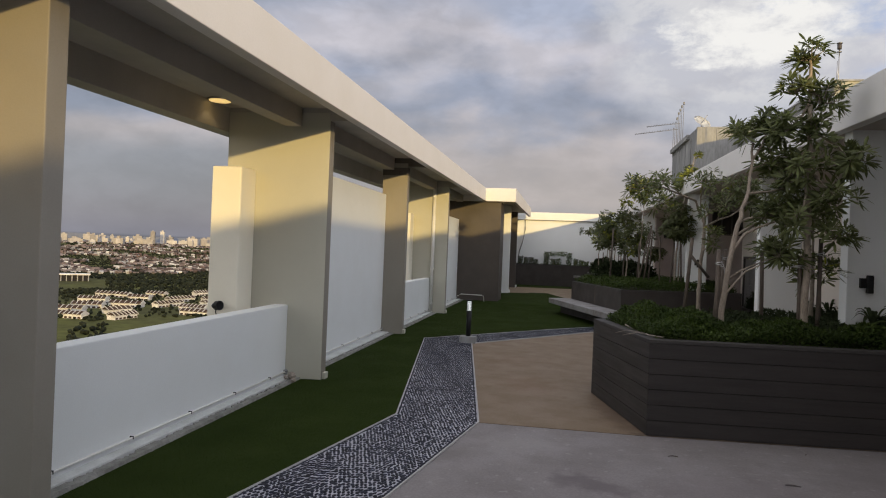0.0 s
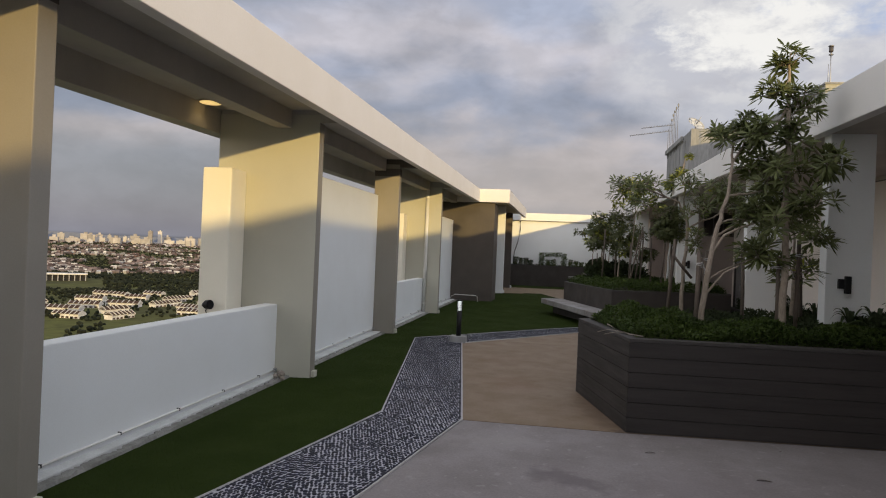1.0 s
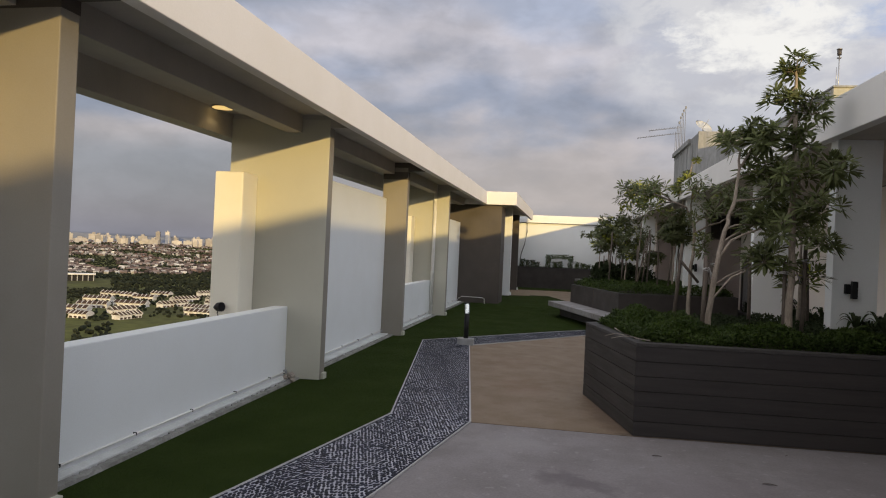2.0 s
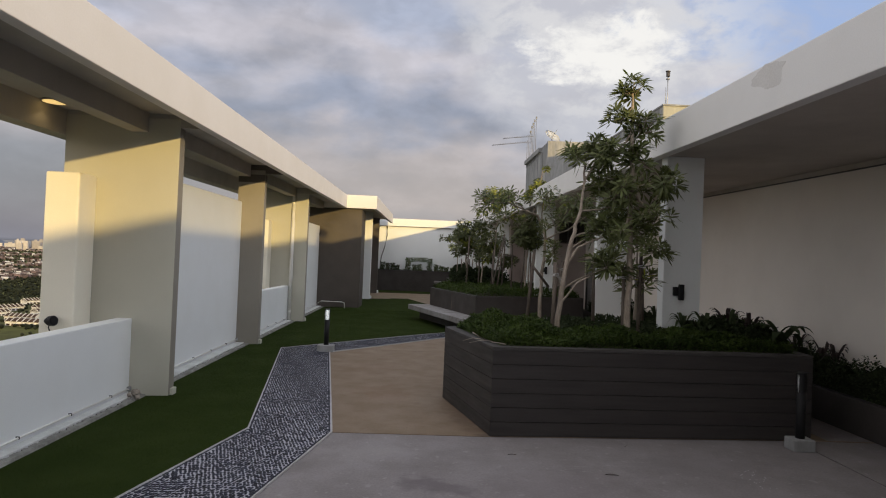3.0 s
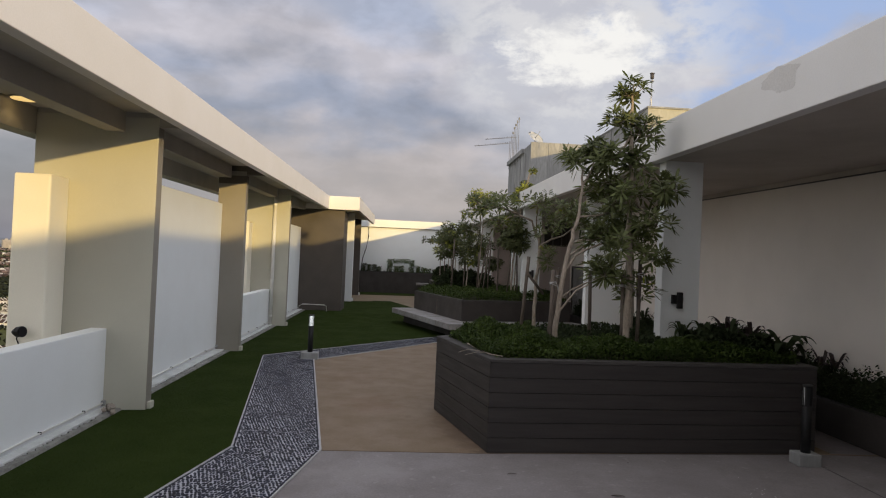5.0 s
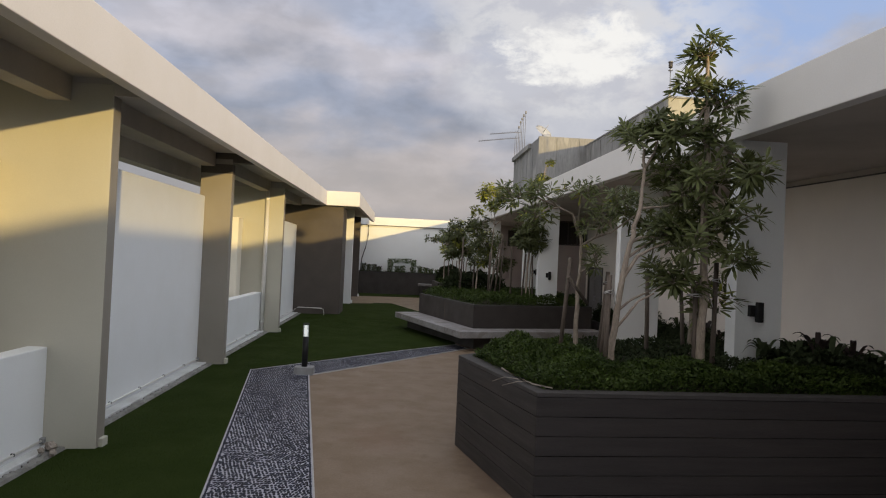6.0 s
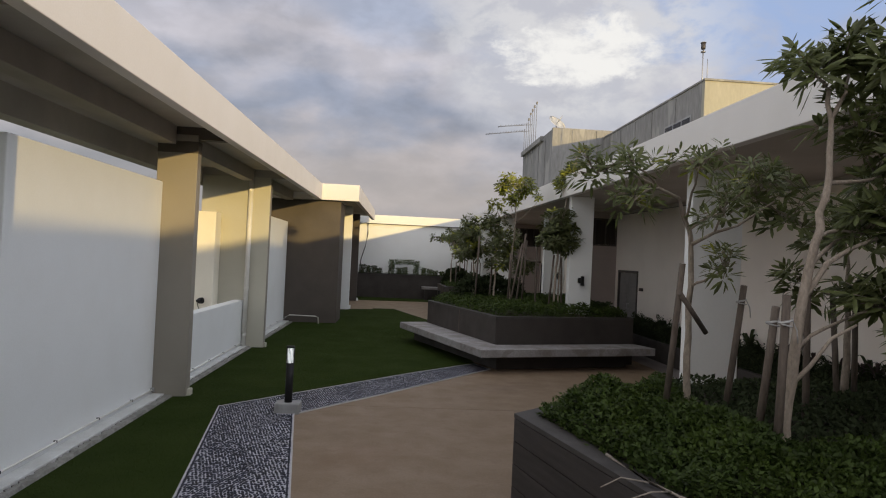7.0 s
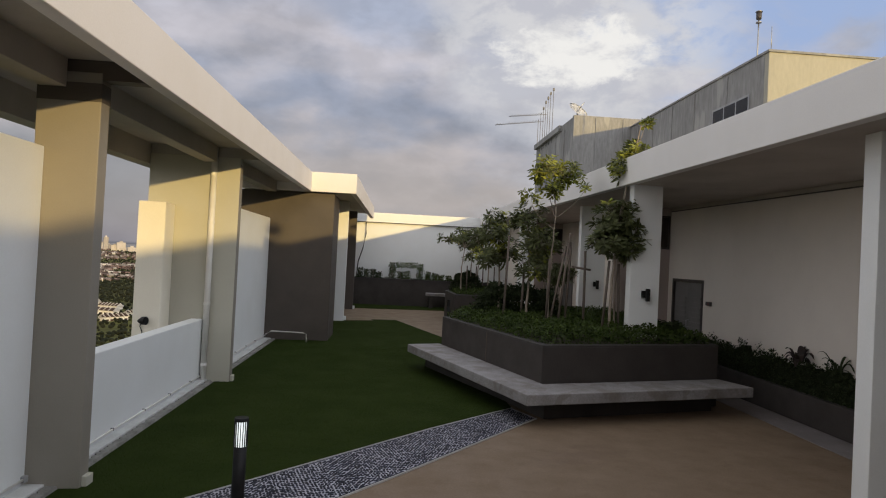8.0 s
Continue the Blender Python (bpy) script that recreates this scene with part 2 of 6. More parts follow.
M = {
    "white_wall": material("white_wall_paint", (0.793, 0.815, 0.825), 0.65, second=(0.745, 0.76, 0.752), scale=1.3, stain=0.5, fine=90, grain=0.03, bump=0.06),
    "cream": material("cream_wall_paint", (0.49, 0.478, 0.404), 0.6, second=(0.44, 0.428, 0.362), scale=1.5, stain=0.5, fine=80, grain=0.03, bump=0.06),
    # greyer than the wall's white, to hold down the light on its top
    "kerb_paint": material("dulled_kerb_paint", (0.60, 0.61, 0.61), 0.75, second=(0.44, 0.44, 0.43), scale=3.0, stain=0.8, fine=60, grain=0.08, bump=0.3, bump_scale=22),
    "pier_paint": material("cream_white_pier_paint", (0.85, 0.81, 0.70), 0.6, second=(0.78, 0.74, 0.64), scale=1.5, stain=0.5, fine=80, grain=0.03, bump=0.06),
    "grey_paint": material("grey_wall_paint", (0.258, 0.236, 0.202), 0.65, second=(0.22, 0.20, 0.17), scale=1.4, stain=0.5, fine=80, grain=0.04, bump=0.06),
    # east copies are paler than the west ones; brightness is put into the paint
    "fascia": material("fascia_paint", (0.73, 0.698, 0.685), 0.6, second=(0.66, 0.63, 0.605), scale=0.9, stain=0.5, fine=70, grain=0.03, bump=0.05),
    "fascia_east": material("pale_fascia_paint", (0.80, 0.785, 0.775), 0.6, second=(0.72, 0.705, 0.69), scale=0.9, stain=0.5, fine=70, grain=0.03, bump=0.05),
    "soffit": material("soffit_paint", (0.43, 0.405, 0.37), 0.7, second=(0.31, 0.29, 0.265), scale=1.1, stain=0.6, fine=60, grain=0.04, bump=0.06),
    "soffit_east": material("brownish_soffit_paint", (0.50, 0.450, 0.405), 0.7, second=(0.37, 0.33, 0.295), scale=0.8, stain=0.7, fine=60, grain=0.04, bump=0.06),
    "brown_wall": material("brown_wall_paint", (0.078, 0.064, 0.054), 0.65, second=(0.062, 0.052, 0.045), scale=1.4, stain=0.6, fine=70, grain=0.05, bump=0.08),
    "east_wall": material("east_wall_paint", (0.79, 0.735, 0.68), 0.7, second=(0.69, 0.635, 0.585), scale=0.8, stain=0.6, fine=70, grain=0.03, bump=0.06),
    "concrete": material("grey_concrete_floor", (0.224, 0.204, 0.209), 0.75, second=(0.168, 0.149, 0.150), scale=1.3, stain=0.85, fine=45, grain=0.12, bump=0.12, speck=(10, 0.65, 0.40, (0.32, 0.305, 0.30)),
                         blots=((0.36, 5.50, 0.42, 0.20, -28, 0.75, (0.118, 0.098, 0.108)), (0.10, 5.52, 0.12, 0.22, 0, 0.6, (0.125, 0.105, 0.113)), (1.35, 5.6, 0.9, 0.5, 20, 0.30, (0.15, 0.122, 0.133)), (-0.9, 5.9, 0.30, 0.16, 60, 0.4, (0.14, 0.122, 0.12)), (-0.35, 6.4, 0.55, 0.3, 10, 0.35, (0.29, 0.268, 0.268)), (2.9, 6.3, 1.0, 0.45, 5, 0.35, (0.16, 0.142, 0.148)))),
    "beige": material("beige_concrete_floor", (0.196, 0.142, 0.094), 0.7, second=(0.150, 0.099, 0.059), scale=2.2, stain=0.45, fine=45, grain=0.12, bump=0.10, speck=(5.0, 0.60, 0.25, (0.14, 0.085, 0.048)),
                      # blots along the planter foot and under the bench include painted contact shade
                      blots=((-0.35, 9.3, 0.45, 0.7, 20, 0.35, (0.165, 0.090, 0.050)), (0.25, 9.0, 0.30, 0.5, -15, 0.35, (0.26, 0.205, 0.15)), (0.72, 7.9, 0.20, 1.1, 12, 0.55, (0.115, 0.072, 0.048)), (0.95, 7.18, 0.22, 0.07, 0, 0.8, (0.07, 0.048, 0.036)), (-0.7, 11.3, 0.7, 0.5, 30, 0.30, (0.165, 0.098, 0.058)), (1.6, 15.3, 0.8, 0.35, 35, 0.35, (0.125, 0.078, 0.05)), (2.2, 17.4, 1.3, 0.4, 0, 0.45, (0.105, 0.065, 0.045)))),
    "kerb": material("rough_kerb_concrete", (0.25, 0.245, 0.23), 0.85, second=(0.12, 0.115, 0.105), scale=5, stain=0.8, fine=50, grain=0.2, bump=0.5, bump_scale=18),
    "bench": material("cast_bench_concrete", (0.275, 0.268, 0.276), 0.75, second=(0.165, 0.152, 0.148), scale=2.2, stain=0.9, fine=40, grain=0.18, bump=0.25, speck=(4.0, 0.54, 0.45, (0.15, 0.125, 0.108))),
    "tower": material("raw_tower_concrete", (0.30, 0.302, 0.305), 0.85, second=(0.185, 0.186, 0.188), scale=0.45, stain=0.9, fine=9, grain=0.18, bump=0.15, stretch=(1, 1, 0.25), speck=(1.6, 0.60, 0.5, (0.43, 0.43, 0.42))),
    "tower_cream": material("cream_tower_wall", (0.42, 0.408, 0.35), 0.8, second=(0.34, 0.33, 0.28), scale=0.6, stain=0.7, fine=12, grain=0.08, bump=0.1, stretch=(1, 1, 0.3)),
    "turf": material("artificial_turf", (0.026, 0.040, 0.0085), 0.95, second=(0.020, 0.032, 0.0065), scale=1.4, stain=0.8, fine=170, grain=0.5, bump=0.6, spec=0.04),
    "blade": material("turf_blades", (0.030, 0.047, 0.009), 0.85, second=(0.024, 0.039, 0.0075), scale=1.4, stain=0.8, fine=40, grain=0.2, bump=0.0, island=0.25, spec=0.08),
    "mortar": material("pebble_mortar", (0.44, 0.44, 0.50), 0.9, second=(0.33, 0.33, 0.38), scale=4, stain=0.6, fine=60, grain=0.15, bump=0.4),
    "pebble": material("dark_pebbles", (0.012, 0.015, 0.030), 0.55, second=(0.007, 0.009, 0.017), scale=6, stain=0.8, fine=90, grain=0.2, bump=0.1, island=0.5, spec=0.2),
    "pebble_one": material("dark_pebble", (0.012, 0.015, 0.030), 0.55, second=(0.007, 0.009, 0.017), scale=6, stain=0.8, fine=90, grain=0.2, bump=0.1, per_object=0.5, spec=0.2),
    "edging": material("pale_edging", (0.46, 0.45, 0.45), 0.8, second=(0.34, 0.33, 0.33), scale=4, fine=50, grain=0.15, bump=0.3),
    "board": material("dark_cladding_board", (0.0315, 0.0262, 0.0254), 0.7, second=(0.022, 0.0190, 0.0187), scale=3, stain=0.8, fine=50, grain=0.18, bump=0.25, stretch=(0.4, 0.4, 5), per_object=0.10),
    "cap": material("planter_rim_paint", (0.046, 0.041, 0.040), 0.75, second=(0.037, 0.033, 0.032), scale=4, stain=0.8, fine=60, grain=0.15, bump=0.15),
    "planter_paint": material("dark_planter_paint", (0.044, 0.037, 0.034), 0.75, second=(0.034, 0.0285, 0.026), scale=2, stain=0.8, fine=60, grain=0.12, bump=0.12),
    "soil": material("dark_soil", (0.045, 0.034, 0.024), 0.95, scale=6, stain=0.8, fine=60, grain=0.4, bump=0.8),
    "bark": material("pale_bark", (0.33, 0.275, 0.225), 0.85, second=(0.19, 0.152, 0.12), scale=9, stain=0.8, fine=60, grain=0.25, bump=0.5, stretch=(1, 1, 0.4)),
    "stake": material("weathered_timber_stake", (0.125, 0.098, 0.080), 0.8, second=(0.07, 0.053, 0.043), scale=9, stain=0.8, fine=60, grain=0.25, bump=0.4, stretch=(1, 1, 0.2)),
    "dead_wood": material("bleached_dead_wood", (0.30, 0.26, 0.22), 0.85, scale=12, fine=60, grain=0.2, bump=0.4),
    "leaf": leaf_material("tree_leaf", (0.150, 0.172, 0.064), (0.086, 0.104, 0.040), 0.48, 0.45, 0.45),
    "leaf_dark": leaf_material("dark_tree_leaf", (0.115, 0.130, 0.050), (0.066, 0.080, 0.032)),
    "leaf_new": leaf_material("young_leaf", (0.30, 0.31, 0.05), (0.19, 0.22, 0.04)),
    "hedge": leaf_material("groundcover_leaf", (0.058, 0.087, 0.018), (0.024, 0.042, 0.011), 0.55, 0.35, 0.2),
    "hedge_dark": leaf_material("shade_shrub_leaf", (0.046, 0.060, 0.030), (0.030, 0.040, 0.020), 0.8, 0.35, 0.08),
    "purple_leaf": leaf_material("dark_cordyline_leaf", (0.050, 0.036, 0.034), (0.028, 0.022, 0.022)),
    "black": material("black_metal", (0.012, 0.012, 0.013), 0.6, scale=8, fine=90, grain=0.1, bump=0.03, spec=0.25),
    "steel": material("galvanised_steel", (0.42, 0.42, 0.43), 0.45, 0.8, scale=8, fine=90, grain=0.1, bump=0.05),
    "white_pipe": material("white_pvc", (0.74, 0.73, 0.70), 0.4, second=(0.62, 0.60, 0.56), scale=5, fine=80, grain=0.03, bump=0.0),
    "repair": material("grey_repair_render", (0.65, 0.63, 0.615), 0.75, second=(0.70, 0.68, 0.665), scale=4, stain=0.9, fine=50, grain=0.08, bump=0.15),
    "lens": material("lamp_lens", (0.8, 0.82, 0.82), 0.25, scale=9, fine=80, grain=0.02, bump=0.0, emit=(0.95, 1.0, 1.0, 0.95)),
    "dim_lens": material("dim_lamp_lens", (0.75, 0.77, 0.77), 0.25, scale=9, fine=80, grain=0.02, bump=0.0),
    "downlight": material("downlight_glow", (0.9, 0.8, 0.6), 0.4, scale=9, fine=80, grain=0.02, bump=0.0, emit=(1.0, 0.66, 0.22, 0.85)),
    "door": material("grey_steel_door", (0.20, 0.195, 0.195), 0.5, second=(0.16, 0.155, 0.155), scale=2, fine=70, grain=0.05, bump=0.04),
    "door_frame": material("dark_door_frame", (0.060, 0.052, 0.050), 0.5, scale=3, fine=70, grain=0.08, bump=0.04),
    "window_film": material("brown_window_film", (0.046, 0.038, 0.034), 0.55, second=(0.030, 0.025, 0.023), scale=3, stain=0.9, fine=40, grain=0.15, bump=0.05, stretch=(6, 6, 0.4), spec=0.2),
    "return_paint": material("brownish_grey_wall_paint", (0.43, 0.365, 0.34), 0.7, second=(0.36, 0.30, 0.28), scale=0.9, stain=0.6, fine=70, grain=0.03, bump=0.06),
    "glass": material("dark_window_glass", (0.014, 0.014, 0.016), 0.25, scale=2, fine=20, grain=0.1, bump=0.0, spec=0.2, rough_var=0.03),
    "red": material("red_enamel", (0.09, 0.02, 0.018), 0.45, scale=6, fine=60, grain=0.05, bump=0.0),
    "antenna": material("dull_aluminium", (0.20, 0.20, 0.21), 0.7, 0.2, scale=8, fine=90, grain=0.1, bump=0.0),
    "dish": material("white_dish_paint", (0.74, 0.74, 0.74), 0.4, scale=5, fine=60, grain=0.03, bump=0.0),
}

# ---- building helpers ----


def box(bm, x0, x1, y0, y1, z0, z1, bevel=0.0, m=None):
    """A box between two corners, its edges eased by bevel."""
    made = bmesh.ops.create_cube(bm, size=1.0)
    vs = made["verts"]
    for v in vs:
        v.co = Vector(((x0 + x1) / 2 + v.co.x * (x1 - x0), (y0 + y1) / 2 + v.co.y * (y1 - y0), (z0 + z1) / 2 + v.co.z * (z1 - z0)))
    if bevel:
        edges = list({e for v in vs for e in v.link_edges})
        r = bmesh.ops.bevel(bm, geom=edges, offset=bevel, segments=2, affect="EDGES", profile=0.5)
        vs = list({v for f in r["faces"] for v in f.verts} | {v for v in vs if v.is_valid})
    if m is not None:
        bmesh.ops.transform(bm, matrix=m, verts=vs)
    return bm


def prism(bm, ring, z0, z1, bevel=0.0, top_ring=None):
    """A solid on a ring of (x, y), from z0 to z1."""
    top_ring = top_ring or ring
    lo = [bm.verts.new((x, y, z0)) for x, y in ring]
    hi = [bm.verts.new((x, y, z1)) for x, y in top_ring]
    faces = [bm.faces.new(hi), bm.faces.new(lo[::-1])]
    n = len(ring)
    for i in range(n):
        faces.append(bm.faces.new((lo[i], lo[(i + 1) % n], hi[(i + 1) % n], hi[i])))
    bmesh.ops.recalc_face_normals(bm, faces=faces)
    if bevel:
        bmesh.ops.bevel(bm, geom=list({e for f in faces for e in f.edges}), offset=bevel, segments=2, affect="EDGES", profile=0.5)
    return bm


def tube(bm, points, radius, sides=8, end_radius=None):
    """A round bar along points, tapering to end_radius."""
    pts = [Vector(p) for p in points]
    end_radius = radius if end_radius is None else end_radius
    rings, n = [], len(pts)
    for i, p in enumerate(pts):
        way = (pts[min(i + 1, n - 1)] - pts[max(i - 1, 0)]).normalized()
        a = way.orthogonal().normalized() if abs(way.z) < 0.95 else Vector((1, 0, 0))
        a = (a - way * a.dot(way)).normalized()
        b = way.cross(a)
        r = radius + (end_radius - radius) * i / max(1, n - 1)
        rings.append([bm.verts.new(p + r * (math.cos(2 * math.pi * k / sides) * a + math.sin(2 * math.pi * k / sides) * b)) for k in range(sides)])
    for u, v in zip(rings, rings[1:]):
        # join each ring to the nearest turn of the next one
        off = min(range(sides), key=lambda s: (v[s].co - u[0].co).length)
        for k in range(sides):
            bm.faces.new((u[k], u[(k + 1) % sides], v[(k + 1 + off) % sides], v[(k + off) % sides])).smooth = True
    bm.faces.new(rings[0][::-1])
    bm.faces.new(rings[-1])
    return bm


def mesh_of(name, bm, mat):
    me = bpy.data.meshes.new(name)
    bmesh.ops.recalc_face_normals(bm, faces=bm.faces[:])
    bm.to_mesh(me)
    bm.free()
    me.materials.append(mat)
    return me


def solid(name, bm, mat, label, category, kind="structure", group=""):
    """A top-level thing or piece of the setting of one mesh."""
    return tagged(new(name, mesh_of(name, bm, mat)), label, category, group, kind)


def holder(name, at, label, category, group="", kind=""):
    """An Empty at a thing's base, for its parts."""
    ob = new(name)
    ob.location = at
    ob.empty_display_size = 0.1
    return tagged(ob, label, category, group, kind)


def part(name, bm, mat, parent, label="", kind=""):
    """One mesh under a thing or a part; the mesh is built in world metres."""
    ob = new(name, mesh_of(name, bm, mat))
    ob.parent = parent
    if parent.type == "EMPTY":
        ob.matrix_parent_inverse = Matrix.Translation(-parent.location)
    if label:
        ob["label"] = label
    if kind:
        ob["kind"] = kind
    return ob


def raw_part(name, verts, faces, mat, parent, label="", kind="", smooth=False):
    """A part from plain lists of corners and faces, for many small pieces."""
    me = bpy.data.meshes.new(name)
    me.from_pydata(verts, [], faces)
    if smooth:
        me.polygons.foreach_set("use_smooth", [True] * len(me.polygons))
    me.materials.append(mat)
    ob = new(name, me)
    if parent:
        ob.parent = parent
        ob.matrix_parent_inverse = Matrix.Translation(-parent.location)
    if label:
        ob["label"] = label
    if kind:
        ob["kind"] = kind
    return ob


def B():
    return bmesh.new()


# ---- plan ----
COL_Y = (-1.46, 3.70, 8.74, 14.00, 19.08)   # fronts of the west fin columns
COL_T = 0.18
FX0, FX1 = -4.72, -3.20                   # a fin column, out to in
PANEL_X = -3.72
W_FAS_X, W_BOT, W_TOP = -2.76, 3.575, 4.055
W_END = 24.5
E_FAS_X, E_BOT, E_TOP = 3.30, 3.54, 4.015
E_WALL_X = 6.00
RISE = 0.0127                              # both canopies climb a little northwards

# ---- ground ----
floor = holder("floor", (0, 0, 0), "rooftop garden deck of concrete, turf and pebbles", "floor", kind="structure")
GRASS_EDGE = [(-3.35, -0.5), (-2.26, 4.43), (-1.71, 7.12), (-2.66, 13.29), (-0.05, 16.29), (1.25, 17.65)]
PATH_EDGE = [(-2.30, -0.5), (-1.19, 4.73), (-0.78, 7.08), (-1.63, 13.0), (-0.36, 14.6), (1.50, 17.05)]

part("concrete_slab", prism(B(), [(4.598, -30), (6.6, -30), (6.6, 7.408), (4.598, 7.408)], -0.30, -0.004), M["concrete"], floor, "grey power-floated concrete with stains")
part("joint_filler", box(B(), 4.576, 4.598, -30, 6.9, -0.30, -0.010), M["black"], floor, "dark joint between the slabs")
part("concrete_slab", prism(B(), [(-5.2, -30), (4.576, -30), (4.576, 7.388), (0.97, 7.123), (-0.78, 7.088), (-1.1, 7.088), (-1.5, 4.6), (-2.6, -0.5), (-5.2, -0.5)], -0.30, -0.004), M["concrete"], floor, "grey power-floated concrete with stains")
part("joint_filler", prism(B(), [(-0.80, 7.089), (0.97, 7.124), (4.576, 7.389), (4.59, 7.409), (6.6, 7.409), (6.6, 7.427), (4.576, 7.427), (0.97, 7.140), (-0.80, 7.105)], -0.30, -0.008), M["soil"], floor, "dark joint between the slabs")
part("beige_slab", prism(B(), [(-1.1, 7.106), (-0.78, 7.106), (0.97, 7.141), (4.576, 7.428), (6.6, 7.428), (6.6, 13.60), (-2.0, 13.60), (-1.9, 13.0)], -0.30, -0.002), M["beige"], floor, "beige sealed concrete with brown stains and painted contact shade")
part("beige_slab", prism(B(), [(-2.0, 13.612), (6.6, 13.612), (6.6, 39.5), (-5.2, 39.5), (-5.2, 30.05), (-2.25, 30.05), (-0.52, 30.55), (0.84, 25.8), (1.10, 17.6), (-0.2, 15.6)], -0.30, -0.002), M["beige"], floor, "beige sealed concrete with brown stains and painted contact shade")
part("turf_base", box(B(), -5.2, 1.2, -0.5, 30.05, -0.40, -0.302), M["concrete"], floor, "concrete under the turf")
part("concrete_strip", prism(B(), [(5.02, 7.45), (5.555, 7.45), (5.555, 23.2), (5.02, 23.2)], -0.02, 0.003), M["concrete"], floor, "grey concrete strip along the bed")
WEST_FALL = 0.05                           # the deck falls a little to its west edge
TURF_EDGE = GRASS_EDGE + [(0.95, 25.8), (-0.46, 30.7)]


def turf_edge_x(y):
    for (x0, y0), (x1, y1) in zip(TURF_EDGE, TURF_EDGE[1:]):
        if y0 <= y <= y1:
            return x0 + (x1 - x0) * (y - y0) / (y1 - y0)
    return TURF_EDGE[-1][0]


def fall(x, y):
    """How far the turf lies below the path at a place."""
    edge = turf_edge_x(y)
    return WEST_FALL * max(0.0, min(1.0, (edge - x) / (edge + 3.485)))


bm = B()
rows_ = []
for y in sorted({p[1] for p in TURF_EDGE} | {k * 0.8 for k in range(1, 38)}):
    edge = turf_edge_x(y)
    xs = [-3.485 + (edge + 3.485) * k / 6 for k in range(7)]
    rows_.append([[bm.verts.new((x, y, z - fall(x, y))) for x in xs] for z in (0.012, -0.20)])
for (u, ul), (v, vl) in zip(rows_, rows_[1:]):
    for k in range(6):
        bm.faces.new((u[k], u[k + 1], v[k + 1], v[k]))
        bm.faces.new((ul[k], vl[k], vl[k + 1], ul[k + 1]))
    bm.faces.new((u[0], v[0], vl[0], ul[0]))
    bm.faces.new((u[6], ul[6], vl[6], v[6]))
for (u, ul), flip in ((rows_[0], 1), (rows_[-1], -1)):
    for k in range(6):
        bm.faces.new((u[k], ul[k], ul[k + 1], u[k + 1])[::flip])
part("turf", bm, M["turf"], floor, "dark green artificial turf")
part("turf", prism(B(), [(-2.6, 35.2), (4.4, 36.2), (4.4, 37.6), (-2.6, 37.6)], -0.02, 0.012), M["turf"], floor, "dark green artificial turf")
bed = GRASS_EDGE + PATH_EDGE[::-1]
part("pebble_bed", prism(B(), bed, -0.02, 0.006), M["mortar"], floor, "pale mortar bed between pebbles")
for edge_line, shift, half, high in ((GRASS_EDGE, 0.0, 0.004, 0.016), (PATH_EDGE, 0.0, 0.006, 0.016)):
    bm = B()
    pts = [Vector((x, y, 0)) for x, y in edge_line]
    left, right = [], []
    for i, p in enumerate(pts):
        way = (pts[min(i + 1, len(pts) - 1)] - pts[max(i - 1, 0)]).normalized()
        n = Vector((-way.y, way.x, 0))
        left.append((p + n * (shift + half)).to_2d().to_tuple())
        right.append((p + n * (shift - half)).to_2d().to_tuple())
    prism(bm, left + right[::-1], -0.01, high)
    part("edging_strip", bm, M["edging"], floor, "pale stone edging strip")

# ---- west side: fin columns, parapets, canopy ----


def fin_column(y, FX1=-3.20, paint="cream"):
    x0 = FX0 if paint == "cream" else -3.87
    c = holder("fin_column", ((x0 + FX1) / 2, y, 0), paint + " painted concrete fin column under the canopy", "column", "fin columns", "structure")
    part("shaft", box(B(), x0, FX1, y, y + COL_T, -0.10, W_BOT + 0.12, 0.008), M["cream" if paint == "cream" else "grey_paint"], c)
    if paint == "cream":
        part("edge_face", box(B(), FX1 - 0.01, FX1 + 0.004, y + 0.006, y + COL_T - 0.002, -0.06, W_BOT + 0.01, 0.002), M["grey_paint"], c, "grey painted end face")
    else:
        # brown head added to put the canopy's deep shade on the column top
        part("head", box(B(), x0 - 0.003, FX1 + 0.003, y - 0.003, y + COL_T + 0.003, 3.43, 3.598, 0.002), M["brown_wall"], c, "brown head deepening the canopy's shade on the column top")
    part("foot_block", box(B(), FX1 - 0.02, FX1 + 0.045, y + 0.05, y + COL_T, -0.06, 0.06, 0.008), M["cream"], c, "small cream foot block")
    return c


for y in COL_Y:
    fin_column(y, {3.70: -3.27, 14.00: -3.31, 19.08: -3.25}.get(y, -3.20), "grey" if y in (3.70, 14.00) else "cream")


def climb(bm, y0, rise=RISE):
    """Lifts a canopy's part by its fall towards the south."""
    for v in bm.verts:
        v.co.z += rise * (v.co.y - y0)
    return bm


def canopy(name, x_out, x_fas, y0, y1, bottom, top, label, mid_y=12.7, rise=RISE):
    """A flat concrete canopy: slab, fascia band, long beams and cross beams."""
    c = holder(name, ((x_out + x_fas) / 2, (y0 + y1) / 2, bottom), label, "canopy", kind="structure")
    s = 1 if x_fas > x_out else -1
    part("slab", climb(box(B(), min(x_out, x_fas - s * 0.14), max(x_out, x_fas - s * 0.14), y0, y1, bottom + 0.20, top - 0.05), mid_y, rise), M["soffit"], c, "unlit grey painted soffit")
    part("fascia", climb(box(B(), min(x_fas, x_fas - s * 0.14), max(x_fas, x_fas - s * 0.14), y0, y1, bottom, top, 0.008), mid_y, rise), M["fascia" if x_fas < 0 else "fascia_east"], c, "pale painted fascia band")
    return c


